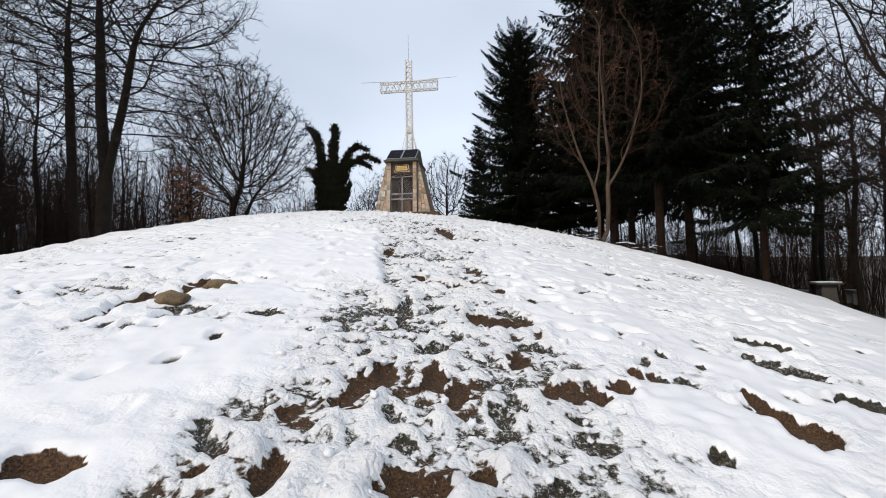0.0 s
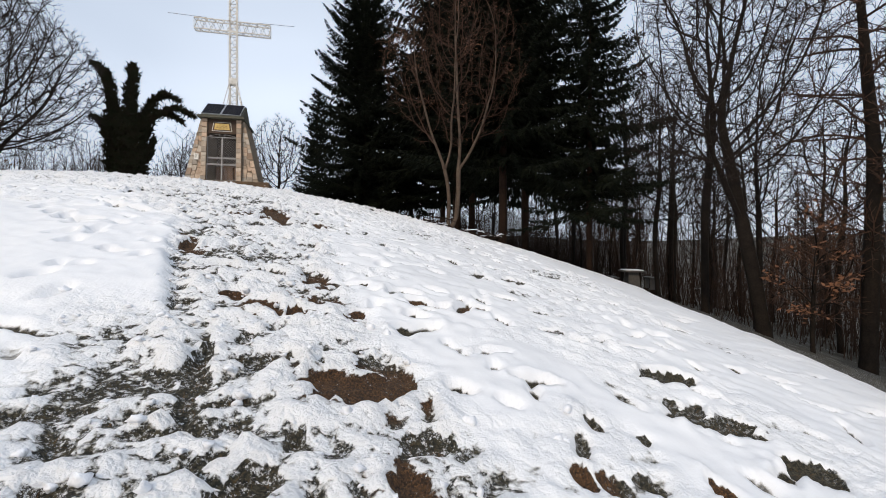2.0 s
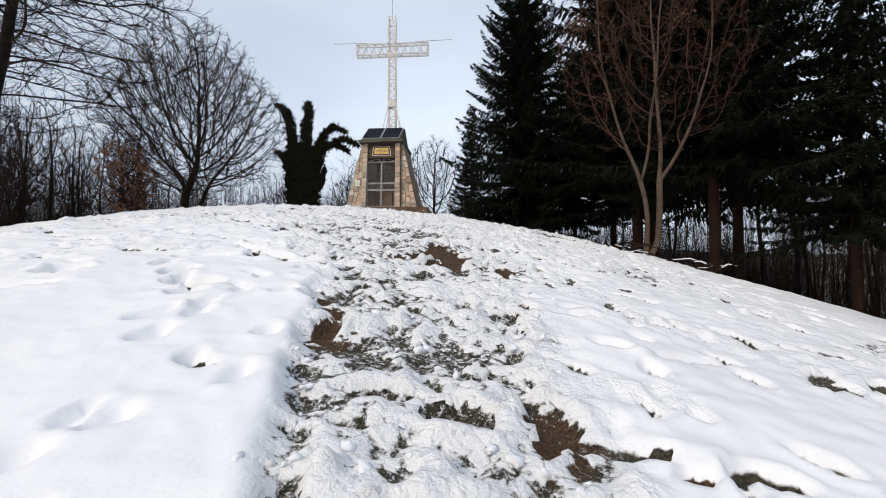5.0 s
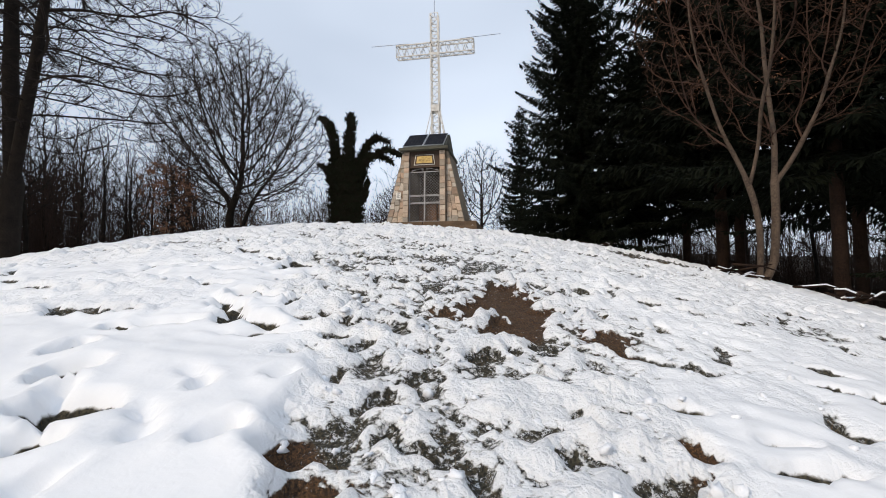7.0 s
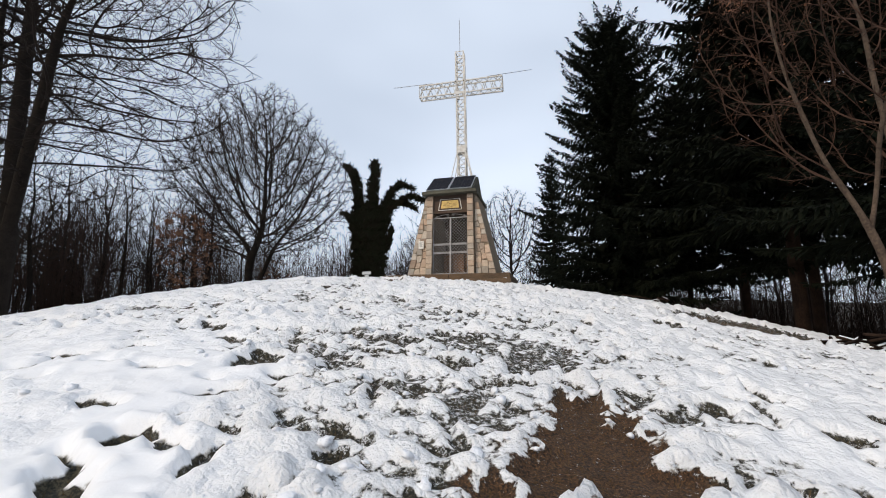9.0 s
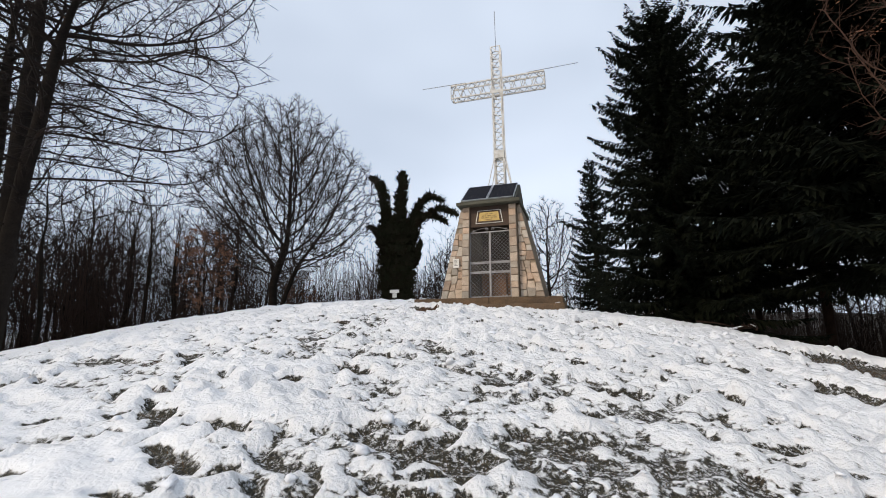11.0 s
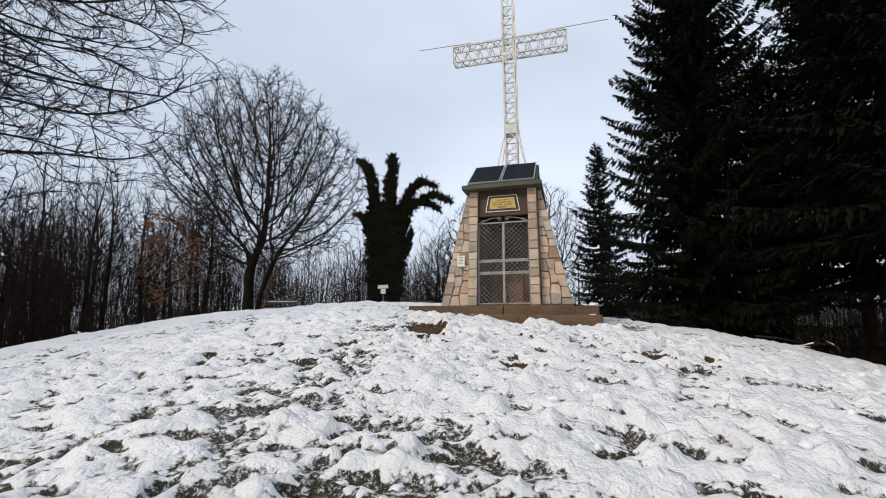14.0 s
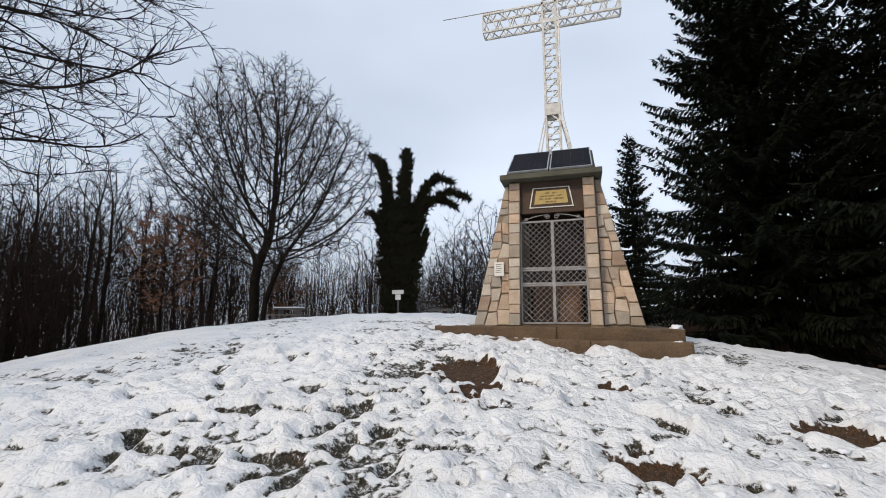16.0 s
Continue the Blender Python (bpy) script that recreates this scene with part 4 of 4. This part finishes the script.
def spruce(seed, height, radius, base, bushy=1.0, step=.42, taper=.6):
    """Trunk, boughs and needle sprays of a spruce."""
    rng = random.Random(seed)
    trunk, crown = ([], []), ([], [])
    tube(*trunk, [(0, 0, -.4), (0, 0, height * .33), (0, 0, height * .66), (0, 0, height)], [height * .0115, height * .0095, height * .006, .01], 8)
    V, F = crown
    def blade(p, d, ln, w):
        s = d.cross(Vector((rng.gauss(0, .4), rng.gauss(0, .4), 1))).normalized() * w
        i = len(V)
        V.extend([p, p + d * ln * .42 - s * 1.15, p + d * ln, p + d * ln * .42 + s * 1.15])
        F.append((i, i + 1, i + 2, i + 3))
    z = base
    while z < height - .15:
        t = (z - base) / (height - base)
        R = radius * (1 - t) ** taper * rng.uniform(.85, 1.12) + .15
        nb = rng.randint(5, 7)
        a0 = rng.random() * 6.28
        for b in range(nb):
            a = a0 + b * 6.283 / nb + rng.gauss(0, .15)
            ln = R * rng.uniform(.72, 1.18)
            out = Vector((math.cos(a), math.sin(a), 0))
            drop = -.35 * (1 - t) - .05 + rng.gauss(0, .08)
            pts = [Vector((0, 0, z + rng.uniform(-.1, .1)))]
            n = max(3, int(ln / .55))
            for k in range(1, n + 1):
                u = k / n
                pts.append(pts[0] + out * ln * u + Vector((0, 0, ln * (drop * u + .28 * u * u * (1 + t)))))
            tube(V, F, pts, [.03 * (1 - k / (n + 1)) * (1.2 - t) + .006 for k in range(n + 1)], 3, False)
            m_ = max(3, int(ln / (.17 / bushy)))
            side = Vector((-out.y, out.x, 0))
            for k in range(1, m_ + 1):
                u = k / m_
                f = u * (len(pts) - 1); i = min(int(f), len(pts) - 2)
                q = pts[i].lerp(pts[i + 1], f - i)
                for sgn in (-1, 1):
                    tl = (.2 + .42 * ln * .35 * math.sin(math.pi * min(1, .25 + u * .75))) * rng.uniform(.45, 1.15)
                    d = (side * sgn * rng.uniform(.7, 1) + out * rng.uniform(.35, .8) + Vector((0, 0, rng.uniform(-.75, .05)))).normalized()
                    blade(q, d, tl, .042)
                    if rng.random() < .7:
                        blade(q + d * tl * .35, (d + Vector((0, 0, -1.1)) + out * .3).normalized(), tl * .65, .05)
            blade(pts[-1] - out * .1, (out + Vector((0, 0, .2))).normalized(), .35, .05)
        z += step * rng.uniform(.8, 1.2) * (.65 + .5 * (1 - t))
    for k in range(6):
        blade(Vector((0, 0, height - .5 + k * .08)), Vector((rng.gauss(0, .4), rng.gauss(0, .4), 1)).normalized(), .4, .04)
    return trunk, crown, ([], [])

SPRUCE_LABEL = "tall dark green spruce with drooping boughs beside the snowy hilltop"
spruce_kinds = [spruce(1, 18, 5.1, 1.3, 3.0, .34, .45), spruce(2, 18, 4.2, 4.0, 2.4, .4, .5), spruce(3, 17, 4.4, 3.7, 2.2, .44, .58), spruce(4, 13.6, 2.4, .8, 2.4, .34, .8)]
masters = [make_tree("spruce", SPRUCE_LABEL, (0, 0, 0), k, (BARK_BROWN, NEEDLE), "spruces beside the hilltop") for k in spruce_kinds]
SPRUCES = [(7.3, 11.1, 0, .96, .3), (13.4, 12.2, 1, 1.1, 1.1), (11.2, 14.0, 1, .84, 5.2), (12.4, 4.6, 1, 1.3, 2.0), (14.2, 7.2, 2, 1.2, .4), (16.3, -3.9, 2, .82, 3.0), (12.6, -2.6, 1, .95, 4.4), (15.2, .7, 2, 1.1, 5.1), (3.7, 20.1, 3, .98, .5)]
used = set()
for x, y, kind_, sc, tn in SPRUCES:
    m = Matrix.Translation(on_ground(x, y)) @ Matrix.Rotation(tn, 4, "Z")
    if kind_ not in used:
        used.add(kind_)
        ob = masters[kind_]
        ob.scale = (sc,) * 3
        ob.matrix_basis = m @ Matrix.Diagonal((sc, sc, sc, 1))
    else:
        ob = copy_thing(masters[kind_], m)
        ob.scale = (sc,) * 3

# large bare trees
make_tree("bare_tree", "large bare tree with a dark forked trunk below the snowy slope", on_ground(-14.2, -4.1),
    grown_tree(21, [(0, 0, 13.5, 7.5, 7, 7.5), (1.4, -1, 8.5, 7.4, 6.5, 4.5)], [[(0, 0, 0), (.15, 0, 3.2), (-.5, .3, 7.5), (-.9, .5, 13)], [(.15, 0, 3.2), (1.2, -.3, 6.5), (2.0, -.4, 10.5)]], .34, points=3400, step=.45, leaves=50, thin=.0125, up=.02, wobble=.16))
make_tree("bare_tree", "tall slim bare tree below the snowy slope", on_ground(-16.6, -3.2),
    grown_tree(31, [(-.5, 0, 13, 3.6, 3.6, 6.5)], [[(0, 0, 0), (-.3, 0, 5), (-.9, .2, 12)]], .22, points=1000, step=.45))
make_tree("bare_tree", "dark bare tree with twisting boughs beside the slope", on_ground(-13.5, -13.5),
    grown_tree(32, [(0, 0, 8.5, 4.2, 4, 4.8)], [[(0, 0, 0), (.2, 0, 3), (-.3, .2, 6)]], .22, points=800, step=.45, wobble=.25))
make_tree("bare_tree", "rounded bare tree with a forked dark trunk beyond the hilltop", on_ground(-18.6, 15.2),
    grown_tree(22, [(0, 0, 9.6, 7.7, 6.8, 5.6), (-.2, 0, 13.6, 5.2, 5, 4.3), (0, 0, 6.0, 6.2, 5.0, 2.2)], [[(-.45, 0, 0), (-.5, 0, 3), (-.6, 0, 5.0)], [(-.5, 0, 3.8), (.3, .2, 6.2)], [(.2, -.1, 0), (.5, -.1, 2.4), (1.5, 0, 4.8)]], .3, points=7000, step=.4, thin=.0155, leaves=20, up=.16, wobble=.14))
make_tree("small_tree", "young tree with two pale trunks and reddish twigs near spruces", on_ground(9.5, -5.3),
    grown_tree(23, [(0, 0, 6.4, 3.1, 3.0, 3.3), (0, 0, 8.2, 2.0, 2.0, 2.2)], [[(-.28, -.1, 0), (-.2, -.1, 1.3), (-.35, 0, 2.4), (-.7, .1, 3.3)], [(-.35, 0, 2.4), (-.05, .1, 3.4)], [(.12, 0, 0), (.2, 0, 2.4), (.3, .1, 3.6)], [(.2, 0, 2.3), (.8, -.1, 3.4)]], .12, points=1300, step=.28, thin=.0065, fine=2, twig=.4, leaves=900, clusters=14, up=.18, wobble=.1), (BARK_PALE, TWIG_RED))
make_tree("bare_tree", "bare tree with a leaning black forked trunk below the slope", on_ground(17.3, -11.4),
    grown_tree(24, [(-.9, 0, 9.0, 3.0, 3.2, 4.6), (-1.4, 0, 6.2, 2.8, 2.4, 2.4)], [[(.3, 0, 0), (0, 0, 1.4), (-.5, 0, 3.2), (-.9, .2, 5.5)], [(-.5, 0, 3.2), (-1.7, -.2, 5)], [(-1.1, .2, 0), (-.9, .1, 2.0), (-.55, 0, 3.1)]], .2, points=2300, step=.33, leaves=20, thin=.0085, wobble=.2))
make_tree("bare_tree", "small rounded bare tree standing behind the chapel", on_ground(.3, 21.2),
    grown_tree(25, [(0, 0, 7.2, 2.7, 2.6, 3.7)], [[(0, 0, 0), (0, 0, 3.4)]], .15, points=1000, step=.3, thin=.013, twig=.4, up=.2, wobble=.08))
make_tree("bare_tree", "wide bare tree standing behind the chapel", on_ground(-4.6, 24),
    grown_tree(26, [(0, 0, 6.8, 4.2, 3.8, 4.4)], [[(-.2, 0, 0), (-.5, 0, 3)], [(.2, 0, 0), (.7, 0, 3.2)]], .17, points=1400, step=.36, thin=.013, twig=.4, up=.18))
make_tree("bare_tree", "bare tree standing between the cypress and the wood", on_ground(-8.6, 27),
    grown_tree(27, [(0, 0, 5.8, 3.0, 2.8, 3.4)], [[(0, 0, 0), (0, 0, 2.6)]], .15, points=800, step=.36, thin=.014, up=.15))
for x_, y_, h_ in ((19.4, -13.0, 15), (20.4, -15.8, 13)):
    make_tree("bare_tree", "tall dark bare tree with dead leaves on low boughs", on_ground(x_, y_),
        grown_tree(int(h_ * 7), [(0, 0, h_ * .58, 2.8, 2.8, h_ * .42)], [[(0, 0, 0), (.2, 0, h_ * .4), (0, .3, h_ * .75)]], .2, points=1300, step=.42, leaves=450, clusters=30, wobble=.16), (BARK, TWIG_RED))

# cypress with curling limbs
def cypress(seed):
    rng = random.Random(seed)
    trunk, crown = ([], []), ([], [])
    tube(*trunk, [(0, 0, -.4), (0, 0, 2.5), (.1, 0, 6)], [.35, .3, .15], 8)
    V, F = crown
    def tuft(p, n, w, ln, way=Vector((0, 0, 1))):
        for _ in range(n):
            d = (Vector((rng.gauss(0, .75), rng.gauss(0, .75), rng.gauss(.2, .6))) + way).normalized()
            s = d.orthogonal().normalized() * w * rng.uniform(.7, 1.3)
            q = p + d * ln * .2
            i = len(V)
            V.extend([q - s, q + d * ln * .6 - s * .8, q + d * ln, q + d * ln * .6 + s * .8, q + s])
            F.append((i, i + 1, i + 2, i + 3, i + 4))
    def limb(pts, radii, dens):
        for a, b, ra, rb in zip(pts, pts[1:], radii, radii[1:]):
            a, b = Vector(a), Vector(b)
            n = max(2, int((b - a).length * dens))
            for k in range(n):
                t = k / n
                r = ra + (rb - ra) * t
                c = a.lerp(b, t)
                for _ in range(max(3, int(11 * r + 3))):
                    o = Vector((rng.gauss(0, 1), rng.gauss(0, 1), rng.gauss(0, .6))).normalized() * r * rng.uniform(.6, 1)
                    tuft(c + o, 6, .045, rng.choice((.24, .34, .5)), (b - a).normalized())
        tube(V, F, pts, [r * .55 for r in radii], 7)
    limb([(0, 0, 1.0), (.1, 0, 3), (.1, 0, 6), (.15, 0, 7.8), (.2, 0, 9.0)], [1.0, 1.45, 1.75, 1.55, .9], 10)
    limb([(-.7, 0, 6.8), (-1.0, 0, 8.8), (-1.0, 0, 10.4), (-1.25, 0, 12.1), (-1.8, 0, 13.3), (-2.5, 0, 13.7)], [.9, .62, .45, .42, .3, .1], 10)
    limb([(.2, .2, 8), (.3, 0, 10), (.4, 0, 11.7), (.62, 0, 12.8), (.5, 0, 13.8)], [.85, .56, .42, .5, .12], 10)
    limb([(.9, 0, 8.0), (1.5, .2, 9.6), (2.3, 0, 10.9), (3.1, 0, 11.5), (4.1, 0, 11.0)], [.7, .42, .3, .26, .08], 10)
    limb([(1.1, 0, 7.6), (2.0, -.3, 9.1), (3.1, 0, 10.0), (4.2, 0, 10.3), (5.3, 0, 9.7)], [.7, .42, .28, .26, .08], 10)
    limb([(2.9, 0, 9.9), (3.6, .2, 9.7), (4.4, .1, 9.1)], [.28, .2, .07], 9)
    limb([(-1.1, 0, 7.2), (-1.7, 0, 8.6), (-2.3, 0, 9.1), (-2.7, 0, 9.1)], [.5, .32, .18, .07], 8)
    limb([(1.3, 0, 5.5), (1.8, .1, 6.6), (2.2, 0, 7.6)], [.55, .32, .1], 8)
    return trunk, crown, ([], [])
make_tree("cypress", "dark conifer with thick curling limbs like fingers, beyond the crest", on_ground(-12.3, 22.3, -.3), cypress(4), (BARK_BROWN, NEEDLE_CYP), parts=("trunk", "foliage"))

# ---- woods ----
kinds = [grown_tree(40 + k, [(0, 0, 8.2 + k * .3, 2.0 + k % 3 * .4, 2.0, 4.6)], [[(0, 0, 0), (.2, 0, 3), (-.1, .2, 6.5)]], .13, points=520, step=.42, thin=.014, twig=.6, up=.2, fine=2) for k in range(5)]
wood_masters = [make_tree("woodland_tree", "slender bare tree of the leafless wood round the hilltop", (0, 0, -60), k, group="trees of the surrounding wood") for k in kinds]
wood_rng = random.Random(77)
placed = []
def clear(x, y):
    if x > 1 and x < 19 and y > -12 and y < 20: return False
    if -16 < x < 18 and -32 < y < 16: return False
    return True
tries = 0
first_use = set()
while len(placed) < 300 and tries < 15000:
    tries += 1
    a = wood_rng.uniform(-2.0, -.15) if wood_rng.random() < .6 else wood_rng.uniform(-2.45, 2.45)
    r = wood_rng.uniform(19, 52)
    x, y = math.sin(a) * r, math.cos(a) * r - 6
    if not clear(x, y) or any((x - p) ** 2 + (y - q) ** 2 < 2.4 for p, q in placed):
        continue
    if -27 < x < 16 and y < 34 and y > 0:
        continue
    placed.append((x, y))
    k = wood_rng.randrange(5)
    sc = wood_rng.uniform(.7, 1.15)
    m = Matrix.Translation(on_ground(x, y)) @ Matrix.Rotation(wood_rng.random() * 6.28, 4, "Z")
    if k not in first_use:
        first_use.add(k)
        ob = wood_masters[k]
        ob.matrix_basis = m @ Matrix.Diagonal((sc, sc, sc, 1))
    else:
        ob = copy_thing(wood_masters[k], m)
        ob.scale = (sc,) * 3

def brush(name, label, count, region, seed, hmin, hmax, mat=BRUSH, twigs=(3, 6)):
    """Thin upright saplings with side twigs, as one mesh."""
    rng = random.Random(seed)
    V, F = [], []
    for _ in range(count):
        x, y = region(rng)
        z = float(hill(x, y)) - .1
        h = rng.uniform(hmin, hmax)
        dx, dy = rng.gauss(0, .12) * h, rng.gauss(0, .12) * h
        p0, p1, p2 = Vector((x, y, z)), Vector((x + dx * .8 + rng.gauss(0, .03) * h, y + dy * .8 + rng.gauss(0, .03) * h, z + h * .5)), Vector((x + dx, y + dy, z + h))
        r = .006 + h * .003
        tube(V, F, [p0, p1, p2], [r, r * .8, r * .3], 3, False)
        for k in range(rng.randint(*twigs)):
            q = p0.lerp(p1, .3) .lerp(p2, rng.random() * .9)
            d = Vector((rng.gauss(0, 1), rng.gauss(0, 1), rng.uniform(.5, 1.8))).normalized() * h * rng.uniform(.15, .35)
            tube(V, F, [q, q + d], [r * .45, r * .2], 3, False)
    ob = new(name, mesh_from(name, V, F, mat))
    return tagged(ob, label, "undergrowth", kind="stuff")
def ring(r0, r1, a0, a1):
    def f(rng):
        a, r = rng.uniform(a0, a1), rng.uniform(r0, r1)
        return math.sin(a) * r, math.cos(a) * r - 6
    return f
brush("undergrowth", "dense leafless undergrowth of thin brown stems", 1500, ring(24, 40, -2.0, -.8), 5, 1.5, 4.5)
brush("saplings", "tall crowded leafless saplings with fine brown twigs", 750, ring(24, 44, -1.9, -1.05), 15, 5, 10, twigs=(8, 14))
brush("saplings", "tall crowded leafless saplings with fine brown twigs", 1100, ring(37, 52, -1.1, -.1), 17, 6, 10, twigs=(8, 14))
brush("undergrowth", "dark leafless thicket beyond the chapel", 900, ring(30, 50, .02, .45), 19, 2, 6)
brush("undergrowth", "dark leafless thicket behind the spruces", 2600, lambda rng: (rng.uniform(6, 30), rng.uniform(15, 30)), 18, 2.5, 6)
brush("saplings", "tall crowded leafless saplings with fine brown twigs", 900, ring(28, 50, .75, 2.1), 16, 5, 9, twigs=(7, 12))
brush("undergrowth", "dense leafless undergrowth of thin brown stems behind the hilltop", 900, ring(44, 62, -.75, .6), 6, 2, 6)
brush("undergrowth", "dense leafless undergrowth of thin brown stems", 2000, ring(24, 44, .6, 2.1), 7, 1.2, 4)

for k, (x, y, h, nleaf) in enumerate(((-18.4, 8.0, 6.5, 2200), (-21.0, 21.5, 6, 900), (16.8, -17.2, 4.5, 500), (18.2, -12.4, 4, 400))):
    make_tree("beech_sapling", "beech sapling still holding its orange-brown dead leaves", on_ground(x, y), grown_tree(60 + k, [(0, 0, h * .58, h * .27, h * .27, h * .42)], [[(0, 0, 0), (0, 0, h * .5)]], .06, points=300, step=.3, leaves=nleaf, clusters=nleaf // 40, leaf_size=1.7), (BARK, TWIG_RED), "leafy saplings")

def rock(x, y, sx, sy, sz, seed, label="low tan boulder showing through the snow"):
    ob = thing("boulder", label, "rock", (x, y, ground_z(x, y)), "boulders in the snow")
    bm = bmesh.new()
    bmesh.ops.create_icosphere(bm, subdivisions=3, radius=1)
    for v in bm.verts:
        k = 1 + .3 * noise.noise(v.co * 1.4 + Vector((seed, 0, 0))) + .12 * noise.noise(v.co * 4 + Vector((0, seed, 0)))
        v.co = Vector((v.co.x * sx * k, v.co.y * sy * k, v.co.z * sz * k))
    part("stone_body", bm, ROCK, ob, smooth=True)
rock(1.3, -19.55, .2, .13, .1, 1)
rock(1.05, -19.35, .13, .1, .08, 4)
rock(1.3, -18.6, .26, .13, .09, 9)

def brush_pile(x, y, seed, n):
    rng = random.Random(seed)
    ob = thing("brush_pile", "heap of fallen branches dusted with snow beside the trees", "branches", (x, y, ground_z(x, y)), "brush piles")
    for k in range(n):
        a, ln = rng.gauss(.6, .5), rng.uniform(.5, 1.3)
        c = Vector((rng.gauss(0, .3), rng.gauss(0, .25), rng.uniform(.03, .28)))
        d = Vector((math.cos(a), math.sin(a), rng.gauss(0, .12))) * ln * .5
        bend = Vector((rng.gauss(0, .06), rng.gauss(0, .06), rng.gauss(0, .05)))
        V, F = [], []
        tube(V, F, [c - d, c + bend, c + d], [.03, .024, .01], 5)
        br = part("branch", (V, F), BARK_BROWN, ob, smooth=True)
        if k % 2 == 0:
            V, F = [], []
            up_ = Vector((0, 0, .022))
            tube(V, F, [c - d * .8 + up_, c + bend + up_, c + d * .6 + up_], [.02, .024, .01], 5)
            part("snow_strip", (V, F), SNOWCAP, br, "snow lying on the branch")
brush_pile(8.6, -5.6, 3, 14)
brush_pile(10.4, -6.6, 5, 12)
brush_pile(6.8, 1.8, 7, 8)

# ---- furniture on the hill ----
def picnic_table(place, turn, group):
    t = thing("picnic_table", "weathered grey picnic table with snow on top and two benches", "table", place, group, turn)
    part("tabletop", box((-.7, -.45, .68), (.7, .45, .75), .012), GREY, t)
    part("snow_cap", box((-.64, -.4, .752), (.64, .4, .79), .018), SNOWCAP, t, "thin snow on the top")
    for sx in (-1, 1):
        part("leg", solid([(sx * .4 - .06, -.3, -.15), (sx * .4 + .06, -.3, -.15), (sx * .4 + .06, -.22, .68), (sx * .4 - .06, -.22, .68)], [(sx * .4 - .06, .3, -.15), (sx * .4 + .06, .3, -.15), (sx * .4 + .06, .22, .68), (sx * .4 - .06, .22, .68)]), GREY, t)
    for sy in (-1, 1):
        bn = new("bench"); bn.parent = t
        y = sy * .85
        part("seat", box((-.65, y - .14, .38), (.65, y + .14, .44), .01), GREY, bn)
        for sx in (-1, 1):
            part("leg", box((sx * .45 - .05, y - .1, -.15), (sx * .45 + .05, y + .1, .38), .008), GREY, bn)
    return t
picnic_table((19.1, -3.1, -4.85), 1.2, "picnic tables")
t0 = picnic_table((0, 0, 0), .3, "picnic tables")
t0.matrix_basis = Matrix.Translation((-13.1, 10.4, -.12)) @ Matrix.Rotation(.3, 4, "Z")
b = thing("stone_bench", "low dark stone bench on the snowy crest", "bench", (-5.3, 10.0, float(hill(-5.3, 10.0)) - .02))
part("seat", box((-.55, -.2, .3), (.55, .2, .4), .015), GREY, b)
for sx in (-1, 1):
    part("leg", box((sx * .4 - .07, -.15, -.2), (sx * .4 + .07, .15, .3), .01), GREY, b)
post = thing("sign_post", "short post with a small pale sign board, on the snowy crest", "sign", (-7.5, 10.6, float(hill(-7.5, 10.6)) - .02))
part("post", box((-.03, -.03, -.2), (.03, .03, 1.3), .005), GREY, post)
part("board", box((-.28, -.05, 1.12), (.28, -.032, 1.3), .004), PAPER, post, "pale sign board")
part("small_board", box((-.12, -.05, .86), (.14, -.032, 1.1), .004), PAPER, post)

# ---- stones of the chapel ----
for side in (-1, 1):
    for z0, z1 in stone_rows(-.02, TOPZ - .01, .17, .3):
        x_in0, x_in1 = .635 - .03 * z0 / TOPZ, .635 - .03 * z1 / TOPZ
        q = [(side * x_in0, z0), (side * (x_in0 + .225), z0), (side * (x_in1 + .225), z1), (side * x_in1, z1)]
        stone(q if side > 0 else q[::-1], .02, .03, chapel)
    for zone in (0, 1, 2):
        for z0, z1 in stone_rows(-.02, TOPZ - .01, .13, .34):
            def at_(z, k):
                a, e = .87 - .02 * z / TOPZ, wing_x(z)
                wide = e - a
                n = 3 if (wing_x(z0) - .87) > .5 else 2 if (wing_x(z0) - .87) > .24 else 1
                sway = .035 * math.sin(z * 7 + side * 2 + k * 1.7) if 0 < k < n else 0
                return (a + wide * min(k, n) / n + sway), n
            n = at_(z0, 0)[1]
            if zone >= n:
                continue
            q = [(side * at_(z0, zone)[0], z0), (side * at_(z0, zone + 1)[0], z0), (side * at_(z1, zone + 1)[0], z1), (side * at_(z1, zone)[0], z1)]
            if n > 1:
                t_ = stones_rng.uniform(-.035, .035)
                q = [(x, z + (t_ if k in (1, 2) and zone < n - 1 else 0)) for k, (x, z) in enumerate(q)]
            stone(q if side > 0 else q[::-1], .2, .028, chapel)
